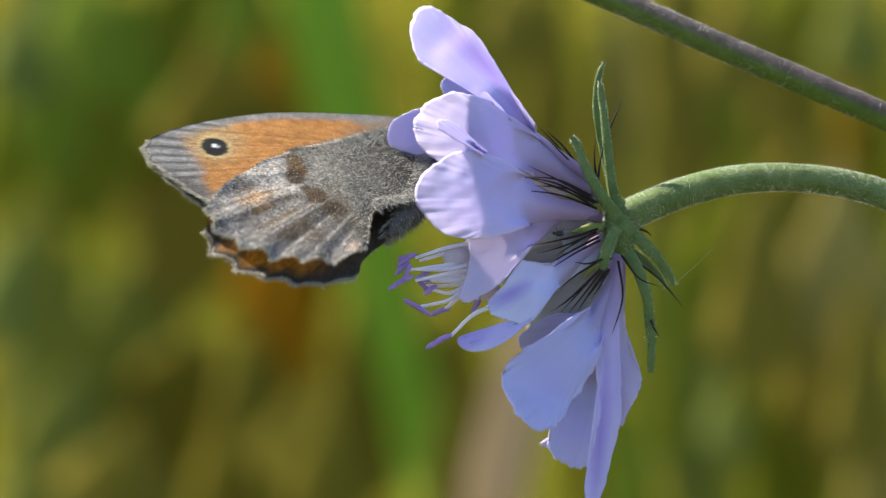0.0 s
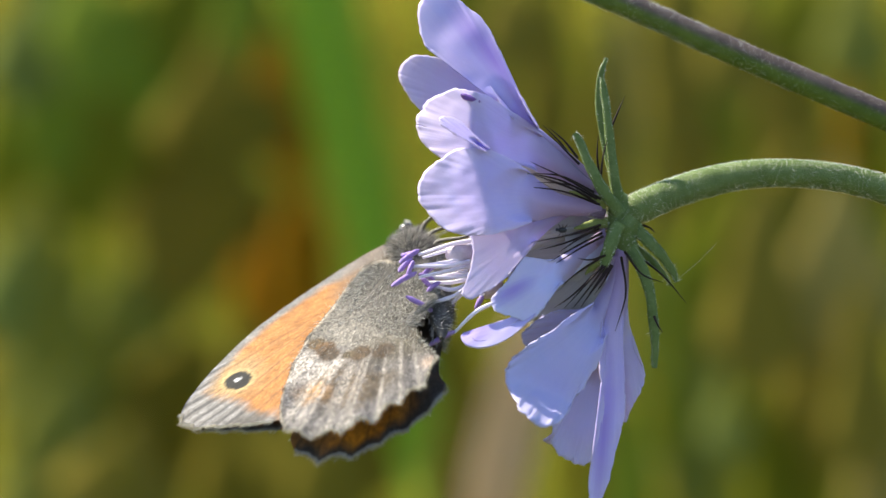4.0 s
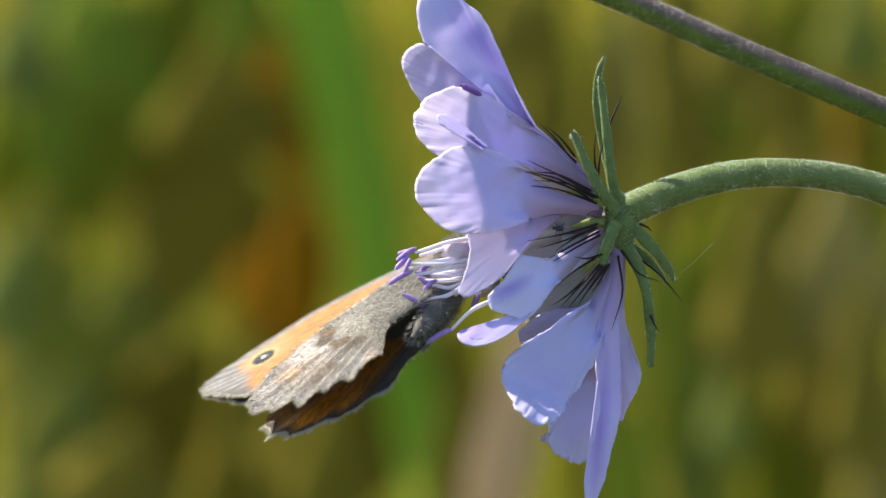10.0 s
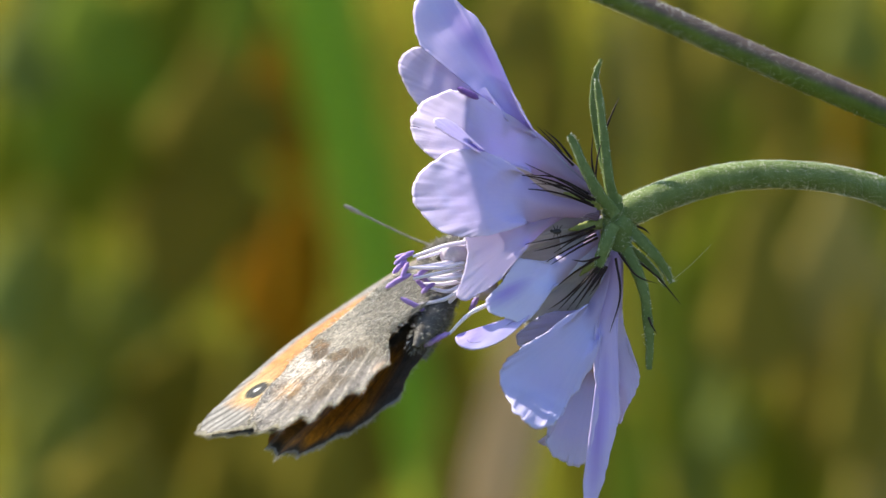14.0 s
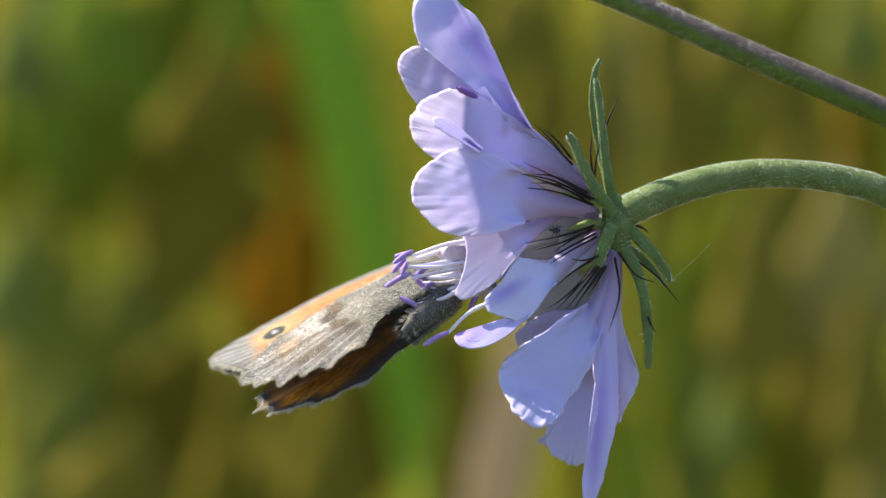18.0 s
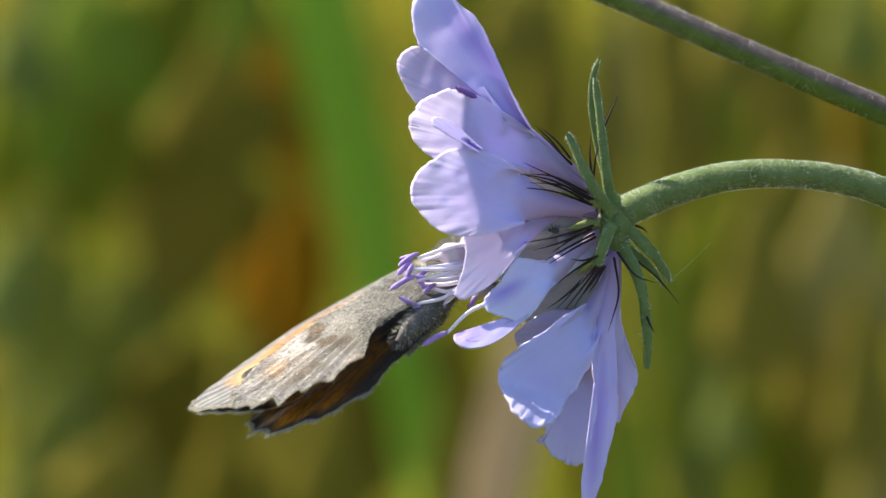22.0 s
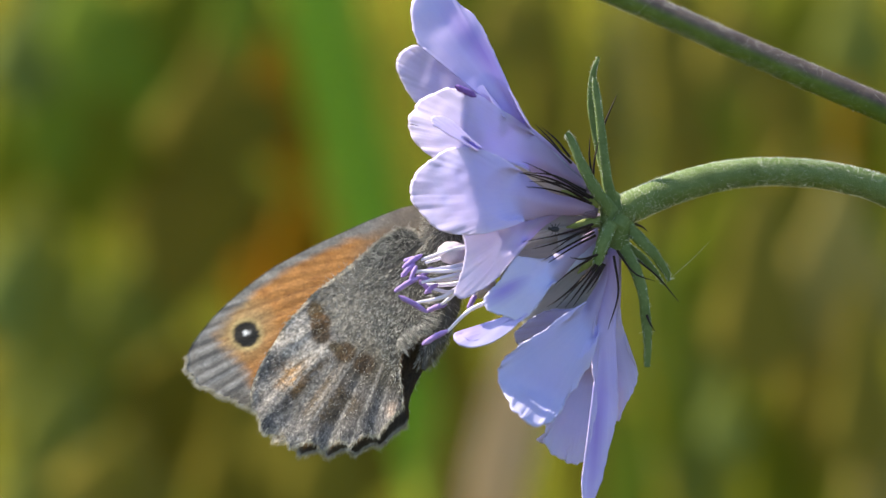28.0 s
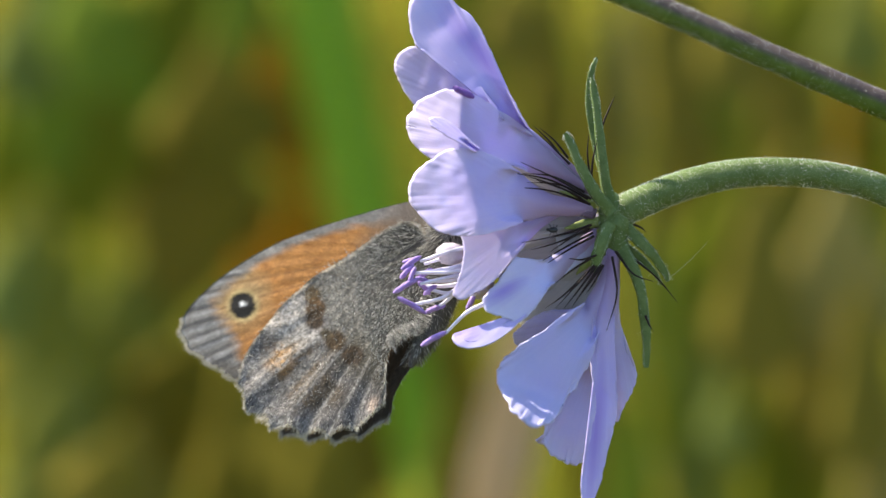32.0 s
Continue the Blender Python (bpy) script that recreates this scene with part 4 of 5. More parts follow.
petal(far_side, [(8.99, 0.4, 1.44), (6.52, 0.2, 1.16), (4.07, 0.2, 0.39), (3.08, 0.2, -0.32)], [(9.41, 2.6, 0.75), (7.02, 3.2, 0.04), (4.52, 3.6, -0.75), (3.27, 3.6, -1.04)], 0.2, 21, TUBE_SHADED, open_base=0.9)
deep = floret([(10.07, 0.8, 0.56), (9.02, 1, 0.32), (7.62, 1.2, 0.04)], [0.35, 0.6, 0.9], TUBE_SHADED)
petal(deep, [(9.74, 1.2, 1.62), (7.65, 1.6, 2.23), (5.18, 1.8, 1.98), (3.58, 1.8, 0.92)], [(9.92, 1.2, -1.02), (8, 1.6, -1.45), (5.88, 1.8, -1.31), (3.93, 1.8, -0.5)], 0.2, 14, TUBE_SHADED, open_base=1.0)
petal(deep, [(9.73, 1, 0.04), (7.63, 1.3, -0.85), (5.69, 1.5, -2.44), (4.99, 1.5, -3.68)], [(10.59, 0.8, -1.37), (9.55, 1, -4.02), (7.8, 1.2, -5.33), (6.04, 1.4, -4.98)], 0.2, 15, TUBE_SHADED, open_base=1.0)
floret([(9.98, 1.6, 1.27), (7.65, 1.6, 1.38), (5.17, 1.6, 1.27), (3.4, 1.6, 1.1)], [0.4, 0.9, 1.3, 1.3], TUBE_SHADED)
floret([(10.09, 2.2, 0.32), (8.02, 2, -1.03), (5.89, 2, -2.27), (4.3, 2.2, -2.81)], [0.4, 1.0, 1.5, 1.4], TUBE_SHADED)
floret([(10.21, 1.8, -0.14), (8.72, 1.8, -2.09), (7.3, 1.8, -3.69), (6.42, 1.8, -4.93)], [0.4, 1.0, 1.5, 1.3], TUBE_SHADED)
for path in ([(10.07, -0.2, 1.71), (9, -0.4, 1.5), (7.89, -0.4, 1.29)], [(9.9, -0.6, 2.75), (8.9, -0.9, 3.16), (7.58, -0.9, 3.58)], [(10.19, -0.4, 0.03), (9.33, -0.8, -0.73), (8.56, -0.8, -1.57)]):
    part("scale_leaf", tube_mesh(path, [0.30, 0.36, 0.26, 0.05], 10, 16, 0.5, wobble=0.3), SCALE_GREEN, flower, "small green scale between the florets", at=path[0])
for c, r in (((0.84, -0.6, -0.21), 0.78), ((1.91, 1.4, -1.03), 0.9), ((2.35, 2.4, 0.39), 0.9), ((2.57, 2.6, -2.28), 0.9)):
    part("bud", ball_mesh(c, r, (1.15, 0.9, 0.9), 18, 0.12), BUD, flower, "round cream floret bud", at=c)


STAMENS = []


def stamen(path, tip_a, tip_b, r=0.2):
    f = part("stamen", tube_mesh(path, [0.15, 0.14, 0.12, 0.09], 8, 18), FILAMENT, flower, at=path[0])
    STAMENS.append(f)
    part("anther", capsule_mesh(tip_a, tip_b, r, bend=0.06), ANTHER, f, "violet anther", at=tip_a)


stamen([(1.77, -1, 0.59), (0.21, -1.2, 0.31), (-1.7, -1.2, -0.31)], (-2.84, -1.4, -0.8), (-1.63, -1.1, 0), 0.17)
stamen([(1.88, -0.7, 0.38), (0.56, -0.8, 0.1), (-1.46, -0.8, -0.49)], (-2.78, -0.8, -0.38), (-1.81, -0.8, -0.24), 0.15)
stamen([(1.53, -0.8, -0.49), (-0.14, -1.2, -0.8), (-2.15, -1.4, -1.07)], (-2.91, -1.5, -1.35), (-2.08, -1.3, -0.52), 0.17)
stamen([(1.46, -1.1, -0.73), (0.03, -1.5, -1), (-1.94, -1.7, -1)], (-2.38, -1.8, -1.62), (-1.97, -1.6, -0.66), 0.15)
stamen([(1.43, -0.9, -1.01), (0.21, -1.4, -1.28), (-1.69, -1.7, -1.69)], (-3.35, -1.9, -2.24), (-1.8, -1.7, -1.38), 0.17)
stamen([(1.32, -0.6, -1.36), (0.21, -0.8, -1.57), (-1.18, -0.8, -1.77)], (-1.6, -0.9, -1.7), (-0.63, -0.8, -0.94), 0.16)
stamen([(1.39, -1, -1.56), (0.28, -1.2, -1.7), (-1.25, -1.2, -1.67)], (-1.7, -1.2, -1.49), (-0.69, -1.2, -1.84), 0.15)
stamen([(1.32, -0.6, -1.85), (0.21, -0.6, -2.02), (-1.36, -0.4, -2.02)], (-1.54, -0.4, -1.71), (-0.77, -0.4, -2.55), 0.16)
stamen([(1.25, -0.8, -2.16), (0.35, -0.9, -2.47), (-0.66, -0.9, -2.26)], (-1.18, -0.9, -2.57), (-0.35, -0.9, -1.98), 0.15)
stamen([(1.18, -1, -2.4), (0.21, -1.4, -2.95), (-1.45, -1.6, -3.29)], (-2.46, -1.7, -2.84), (-0.69, -1.5, -3.88), 0.17)
stamen([(1.08, -0.6, -2.58), (0.56, -0.8, -3.1), (-0.14, -0.8, -3.65)], (-0.77, -0.8, -3.83), (0.49, -0.7, -3.41), 0.17)
stamen([(3.03, -2.2, -3.2), (1.75, -2.4, -3.82), (0.48, -2.4, -5.06)], (-1.03, -2.5, -5.81), (0.58, -2.4, -4.95), 0.18)
stamen([(2.31, 0.2, -2.59), (2.17, 0.2, -2.94), (2.03, 0.2, -3.29)], (1.82, 0.2, -3.75), (2.31, 0.2, -2.84), 0.18)
top_anther = part("anther", capsule_mesh((1.06, -3.5, 9.86), (2.34, -3.4, 9.22), 0.20), ANTHER_DEEP, petal_side, "deep violet anther", at=(1.06, -3.5, 9.86))

part("silk_thread", tube_mesh([(14.22, -0.2, -1.96), (15.52, -0.2, -0.87), (16.79, -0.1, 0.38)], [0.005, 0.007, 0.005], 5, 12), SILK, flower, "fine spider silk thread", at=(14.22, -0.2, -1.96))


def tiny_beetle():
    """A tiny black insect sitting between the bristles."""
    at = (7.12, -1.75, 1.18)
    ob = thing("tiny_beetle", at, "tiny black insect sitting deep in the flower", "insect")
    x, y, z = at
    part("body", ball_mesh((x, y - 0.1, z), 0.17, (1.7, 0.9, 1.0), 14), INSECT, ob, at=at)
    part("head", ball_mesh((x - 0.33, y - 0.1, z + 0.03), 0.1, (1, 1, 1), 10), INSECT, ob, at=at)
    for dx in (-0.12, 0.02, 0.15):
        for up in (-1, 1):
            part("leg", tube_mesh([(x + dx, y - 0.1, z + up * 0.12), (x + dx * 1.6, y - 0.2, z + up * 0.28), (x + dx * 2.2, y - 0.05, z + up * 0.38)], [0.025, 0.02, 0.012], 5, 6), INSECT, ob,
                 at=at)
    return ob


beetle = tiny_beetle()

# ---- the stalk behind ----
far_stalk = thing("flower_stalk", (18.7, 5, 12.54), "straight purple-green hairy flower stalk", "stalk")
STALK = [(-18.38, 12, 29.28), (-3.13, 9, 21.9), (9.74, 6.5, 16.92), (18.7, 5, 12.84), (28.12, 3.5, 8.62), (39.61, 2, 3.41), (58.56, 5, -9.39), on_ground(0.13, 0.05)]
part("stem", tube_mesh(STALK, [0.76, 0.78, 0.81, 0.84, 0.87, 0.90, 1.0, 1.2], 16, 160, wobble=0.05), STEM_PURPLE, far_stalk, at=(18.7, 5, 12.54))


def stalk_hairs():
    rnd = random.Random(8)
    pts = curve_at(STALK[:6], 300)
    roots = []
    for _ in range(6500):
        i = rnd.randrange(70, 296)
        d = Vector(pts[i + 1] - pts[i - 1]).normalized()
        w = rnd.uniform(0, 2 * math.pi)
        s = d.orthogonal().normalized()
        n = s * math.cos(w) + d.cross(s) * math.sin(w)
        roots.append((Vector(pts[i]) + n * 0.80, n * rnd.uniform(0.06, 0.16) + d * rnd.uniform(-0.08, 0.08), (0, 0, 0)))
    part_mesh("stem_hairs", hairs_mesh(roots, 0.024, 2), HAIR_WHITE, far_stalk, "short white hairs", at=(18.7, 5, 12.54), kind="stuff")


stalk_hairs()

# ---- the butterfly: x forward, y to its left, z up from its back ----
butterfly = new("butterfly")
tagged(butterfly, "small brown and orange butterfly with closed wings and one eyespot", "butterfly")
butterfly.empty_display_size = 0.005
OPEN = 1.8                       # degrees by which the left hindwing stands off
APART = 0.84                      # half the distance of the wings at the body, mm

FORE = [(1.6, -0.6), (2.7, -0.2), (2.7, 1.3), (1.95, 3.4), (1.0, 5.5), (-0.2, 8.0), (-1.3, 10.0), (-2.5, 11.65), (-3.75, 13.05), (-4.95, 14.1), (-6.3, 14.95), (-7.25, 15.2), (-8.1, 14.85),
        (-8.85, 13.9), (-9.3, 12.8), (-9.7, 11.7), (-10.2, 10.3), (-10.0, 8.6), (-7.6, 6.2), (-2.8, 2.6), (-0.2, 0.5)]
HIND = [(0.4, 0.1), (1.3, 1.2), (0.85, 2.6), (-1.2, 5.0), (-3.0, 7.2), (-5.0, 9.0), (-6.8, 10.1), (-8.6, 11.0), (-9.9, 11.0), (-11.0, 10.2), (-11.7, 9.2), (-12.05, 8.2), (-12.1, 7.1),
        (-12.05, 6.0), (-11.9, 5.0), (-11.6, 4.0), (-11.0, 2.9), (-9.9, 1.9), (-8.9, 1.75), (-8.0, 1.85), (-6.8, 1.8), (-5.9, 1.3), (-5.4, 0.5), (-4.6, -0.3), (-2.4, -0.6), (-0.4, -0.5), (0.4, 0.1)]


HIND_FOLDED = HIND[:16] + [(-11.0, 2.9), (-10.1, 2.0), (-9.0, 1.95), (-8.0, 1.55), (-7.0, 1.05), (-6.0, 0.5), (-5.0, -0.1), (-3.8, -0.7), (-2.4, -0.7), (-0.4, -0.5), (0.4, 0.1)]


def hill(d, r, soft):
    """1 within r, falling to 0 over soft."""
    return np.clip((r + soft - d) / soft, 0, 1)


def put(c, colour, amount):
    return c * (1 - amount[:, None]) + np.array(colour) * amount[:, None]


def wobbly(a, b, s, seed):
    return np.array([noise.noise((x * s + seed, y * s, seed * 2.3)) for x, y in zip(a, b)])


def rays(c, a, b, angles, width, colour, amount):
    """Fine lines that run out from the wing base."""
    ang = np.arctan2(b, -a)
    for k in angles:
        c = put(c, colour, hill(np.abs(ang - k), width * 0.4, width) * amount)
    return c


def fore_under(a, b, rim):
    n = wobbly(a, b, 0.9, 3)
    fine = wobbly(a, b * 0.3, 4.0, 7)
    r = np.hypot(a, b)
    c = np.tile((0.41, 0.180, 0.046), (len(a), 1))
    c = put(c, (0.28, 0.105, 0.018), np.clip(fine * 0.9 + 0.1, 0, 0.6))
    c = put(c, (0.40, 0.255, 0.11), hill(np.hypot((a + 4.9) * 0.9, b - 11.6) + n * 0.6, 1.15, 1.1) * 0.9)
    c = rays(c, a, b, (0.80, 0.885, 0.97, 1.055, 1.15, 1.25), 0.008, (0.16, 0.07, 0.02), np.clip((r - 4) / 4, 0, 0.5))
    c = put(c, (0.13, 0.115, 0.09), hill(r + n * 0.6, 2.2, 3.2) * 0.85)
    grey = np.clip((b * 0.80 - a * 0.62 - 13.5 + n * 0.6) / 1.0, 0, 1)
    grey = np.maximum(grey, hill(rim["costa"] + n * 0.15 + fine * 0.15, 0.38, 0.55) * np.clip((r - 1) / 3, 0.4, 1))
    c = put(c, (0.205, 0.192, 0.176), grey)
    c = rays(c, a, b, [0.78 + 0.05 * k + 0.012 * math.sin(k * 7) for k in range(11)], 0.010, (0.05, 0.048, 0.05), grey * np.clip((r - 11) / 2, 0, 0.75))
    c = rays(c, a, b, [0.805 + 0.05 * k + 0.012 * math.sin(k * 5) for k in range(11)], 0.008, (0.30, 0.29, 0.28), grey * np.clip((r - 11) / 2, 0, 0.7))
    d = np.hypot(a + 5.35, b - 11.42)
    c = put(c, (0.50, 0.37, 0.16), hill(d, 0.92, 0.24) * 0.9)
    c = put(c, (0.004, 0.004, 0.004), hill(d + n * 0.08, 0.78, 0.10))
    c = put(c, (0.85, 0.85, 0.85), hill(np.hypot(a + 5.25, b - 11.45), 0.13, 0.09))
    c = put(c, (0.07, 0.06, 0.05), hill(np.hypot(a + 9.6, (b - 11.6) * 0.7) + n * 0.3, 0.5, 0.5) * 0.8)
    c = put(c, (0.10, 0.09, 0.08), hill(np.abs(rim["out"] - 0.36), 0.05, 0.10) * 0.6)
    return c


def hind_under(a, b, rim):
    n = wobbly(a, b, 0.8, 11)
    big = wobbly(a, b, 0.45, 31)
    fine = wobbly(a, b, 3.5, 5)
    r, ang = np.hypot(a, b), np.arctan2(b, -a)
    c = np.tile((0.110, 0.107, 0.098), (len(a), 1))
    c = put(c, (0.022, 0.021, 0.019), hill(r, 3.0, 4.0) * np.clip((4.5 - b) / 3, 0, 0.55))
    c = put(c, (0.215, 0.207, 0.19), np.clip((b - 0.35 * a - 1.8) / 4, 0, 1.0))            # paler towards the front edge
    c = put(c, (0.165, 0.160, 0.168), np.clip((r - 7.9 + n * 1.0) / 0.9, 0, 1))
    c = put(c, (0.11, 0.095, 0.065), hill(np.abs(r - 8.3), 0.6, 1.2) * np.clip((0.75 - ang) / 0.2, 0, 1) * 0.7)
    # whitish patch outside the dark spots, and its streak
    c = put(c, (0.47, 0.45, 0.44), hill(np.hypot((a + 5.6) * 0.8, b - 8.1) + n * 0.4, 1.1, 0.7) * 0.95)
    c = put(c, (0.45, 0.43, 0.42), hill(np.abs(ang - 0.80 + n * 0.03), 0.035, 0.05) * np.clip((r - 8.2) / 0.6, 0, 1) * np.clip((10.6 - r) / 1.5, 0, 1))
    # ochre and brown cloud between the veins
    cloud = hill(np.hypot((a + 8.7) * 0.9, b - 7.0) + n * 0.7, 1.2, 1.3)
    c = put(c, (0.105, 0.070, 0.032), cloud * np.clip(0.75 + fine * 1.2, 0, 1) * 0.85)
    c = put(c, (0.34, 0.19, 0.065), hill(np.hypot(a + 7.9, b - 8.7) + n * 0.5, 0.45, 0.9) * 0.8)
    c = put(c, (0.085, 0.06, 0.03), hill(np.hypot(a + 9.9, (b - 5.2) * 0.8) + n * 0.6, 0.5, 0.9) * 0.7)
    c = rays(c, a, b, [0.30 + k * 0.095 + 0.012 * math.sin(k * 5) for k in range(7)], 0.011, (0.46, 0.44, 0.42), np.clip((r - 7.4) / 1.3, 0, 0.75) * np.clip(0.8 + fine * 1.5, 0, 1))
    c = rays(c, a, b, [0.62 + k * 0.05 + 0.01 * math.sin(k * 9) for k in range(6)], 0.012, (0.44, 0.42, 0.40), np.clip((r - 8.6) / 1.5, 0, 0.6) * np.clip(0.7 + fine * 1.5, 0, 1))
    # dark spots
    brown = (0.062, 0.038, 0.018)
    for pa, pb, pr, tone in ((-4.0, 7.05, 0.42, (0.12, 0.08, 0.035)), (-4.8, 6.75, 0.54, (0.11, 0.06, 0.022)), (-5.5, 6.65, 0.54, brown), (-6.6, 5.2, 0.52, (0.075, 0.045, 0.018)),
                             (-7.3, 4.1, 0.54, brown), (-6.2, 5.9, 0.25, (0.10, 0.075, 0.04))):
        c = put(c, tone, hill(np.hypot(a - pa, b - pb) + n * 0.18, pr, 0.25) * 0.95)
    c = put(c, (0.40, 0.30, 0.24), hill(np.hypot(a + 10.0, b - 2.3), 0.25, 0.5) * 0.6)
    c = put(c, (0.46, 0.42, 0.35), hill(rim["costa"], 0.06, 0.10) * 0.9)
    c = put(c, (0.050, 0.040, 0.030), hill(np.hypot((a + 6.4) * 0.7, b - 1.0) + n * 0.4, 0.5, 1.3) * 0.75)
    c = put(c, (0.05, 0.048, 0.045), np.clip(fine * 1.4 - 0.15, 0, 0.5))
    c = c * 0.94 * (1 + 0.3 * big[:, None]) * np.array((1.02, 0.96, 0.88))
    return c


def wing_upper(a, b, rim):
    n = wobbly(a, b, 0.9, 17)
    fine = wobbly(a * 0.4, b, 3.0, 19)
    r, ang = np.hypot(a, b), np.arctan2(b, -a)
    c = np.tile((0.60, 0.235, 0.020), (len(a), 1))
    c = put(c, (0.20, 0.095, 0.02), np.clip(fine * 1.0 + 0.10 + n * 0.4, 0, 0.7))
    c = put(c, (0.09, 0.06, 0.035), np.clip((ang - 0.66 + n * 0.1) / 0.2, 0, 0.7))
    c = put(c, (0.050, 0.040, 0.031), hill(rim["out"] + n * 0.4, 0.45, 0.7))
    c = put(c, (0.05, 0.043, 0.036), np.clip((6.2 + n * 0.8 - r ) / 1.6, 0, 0.92))
    c = put(c, (0.060, 0.052, 0.045), np.clip((0.48 - ang) / 0.14, 0, 1) * np.clip((r - 2) / 2, 0, 0.95))
    c = rays(c, a, b, [0.30 + k * 0.095 for k in range(8)], 0.008, (0.06, 0.04, 0.02), np.full(len(a), 0.45))
    c = put(c, (0.36, 0.34, 0.31), hill(rim["out"], 0.10, 0.12))
    return c


FORE_SEAT = ((1.072, 0.019, 0.387), (0.092, 1.070, -0.109))      # how the flat shapes are set on the body
HIND_SEAT = ((1.075, 0.085, 0.379), (0.026, 1.067, -0.133))


def wing(name, outline, side, out_from, out_to, scallops, under, lift, angle):
    """A wing of two skins, scaled on both; side -1 is the butterfly's right."""
    ns, nt = 64, 240
    edge = curve_at(outline, nt)
    tt = np.linspace(0, len(outline) - 1, nt)
    inside = np.clip((tt - out_from) / 0.4, 0, 1) * np.clip((out_to - tt) / 0.4, 0, 1)
    wave = (1 - np.abs(np.sin(np.pi * scallops * (tt - out_from) / (out_to - out_from)))) * (1.4 if name == "hindwing" else 0.5)
    rough = np.array([noise.noise((t * 9.0, 1.5, lift)) for t in tt]) * 0.07
    grow = 1 + inside * ((wave - 0.4) * 0.028 + rough * 0.14)
    edge = edge * grow[:, None]
    ss = np.linspace(0, 1, ns) ** 0.8
    heart = np.array((-3.0, 4.5)) if name == "hindwing" else np.zeros(2)        # the skin fans out from here
    A = (heart[0] + ss[:, None] * (edge[None, :, 0] - heart[0])).ravel()
    B = (heart[1] + ss[:, None] * (edge[None, :, 1] - heart[1])).ravel()
    R = np.hypot(edge[:, 0] - heart[0], edge[:, 1] - heart[1])
    out_gap = np.where(inside[None, :] > 0.02, (1 - ss[:, None]) * R[None, :], 9.0).ravel()
    costa = np.where((tt < out_from + 0.3)[None, :], (1 - ss[:, None]) * R[None, :] * 0.45, 9.0).ravel()
    rim = {"out": out_gap, "costa": costa}
    ang = np.arctan2(B, -A)
    r = np.hypot(A, B)
    camber = 0.22 * np.sin(np.clip(r / 15, 0, 1) * np.pi) + 0.010 * np.sin(ang * 2 * np.pi / 0.085) * np.clip((r - 3) / 6, 0, 1)
    camber += 0.15 * np.clip((r - 9) / 6, 0, 1) ** 2 * np.sin(ang * 3)
    if name == "forewing":          # both tips bend to the right
        camber -= side * 0.38 * np.clip((r - 11.0) / 5.0, 0, 1) ** 1.5
    else:
        camber += 0.075 * np.sin(ang * 2 * np.pi / 0.19 + 1.0) * np.clip((r - 7.5) / 4, 0, 1) ** 1.5
        curl = np.sin(ang * 2 * np.pi / 0.105) + 1.3 * wobbly(A, B, 1.6, 23 + side)      # the margin is wavy
        camber += 0.075 * curl * np.clip((np.repeat(ss, nt) - 0.89) / 0.11, 0, 1) ** 1.5 * np.clip((r - 5) / 3, 0, 1)
    half = 0.035 * (1.0 - 0.6 * np.repeat(ss, nt))
    al = radians(angle)
    verts, cols = [], []
    m = FORE_SEAT if name == "forewing" else HIND_SEAT
    X = m[0][0] * A + m[0][1] * B + m[0][2]
    U = m[1][0] * A + m[1][1] * B + m[1][2]
    for skin in (1, -1):
        h = camber + skin * half
        Y = side * (lift + U * math.sin(al) + h)
        Z = U * math.cos(al) - h * math.sin(al)
        verts.append(np.stack([X, Y, Z], 1))
        cols.append(under(A, B, rim) if skin == 1 else wing_upper(A, B, rim))
    V, C = np.concatenate(verts), np.concatenate(cols)
    N = ns * nt
    faces = []
    for i in range(ns - 1):
        for j in range(nt - 1):
            a, b = i * nt + j, (i + 1) * nt + j
            q = (a, a + 1, b + 1, b)
            q = q if side < 0 else q[::-1]
            faces.append(q[::-1])
            faces.append(tuple(N + k for k in q))
    for j in range(nt - 1):
        a = (ns - 1) * nt + j
        q = (a, a + 1, N + a + 1, N + a)
        faces.append(q if side < 0 else q[::-1])
    me = bpy.data.meshes.new(name)
    me.from_pydata(V.tolist(), [], faces)
    grain = np.stack([r * 0.1, ang * 4.0], 1)
    grain = np.concatenate([grain, grain])
    loops = np.empty(len(me.loops), np.int32)
    me.loops.foreach_get("vertex_index", loops)
    me.uv_layers.new(name="UVMap").data.foreach_set("uv", grain[loops].astype(np.float32).ravel())
    col = me.color_attributes.new("pattern", "FLOAT_COLOR", "POINT")
    col.data.foreach_set("color", np.concatenate([np.clip(C, 0.002, 0.9), np.ones((len(C), 1))], 1).astype(np.float32).ravel())
    ob = part_mesh(name, me, WING_STREAKED if name == "forewing" else WING_SPECKLED, butterfly)
    me.materials.append(WING_UPPER)
    skins = np.zeros(len(me.polygons), np.int32)
    skins[1:2 * (ns - 1) * (nt - 1):2] = 1
    me.polygons.foreach_set("material_index", skins)
    # fringe of scales along the outer margin, and long hair over the base
    rnd = random.Random(int(lift * 100) + side + 5)
    roots, base_hair, tuft = [], [], []
    P = V[:N].reshape(ns, nt, 3)
    for _ in range(3600):
        j = rnd.randrange(1, nt - 1)
        if inside[j] < 0.3:
            continue
        p = P[ns - 1, j] * 0.5 + V[N:].reshape(ns, nt, 3)[ns - 1, j] * 0.5
        q = P[ns - 1, j + 1] * 0.5 + V[N:].reshape(ns, nt, 3)[ns - 1, j + 1] * 0.5
        p = p + (q - p) * rnd.random()
        d = Vector(P[ns - 1, j] - P[ns - 6, j]).normalized()
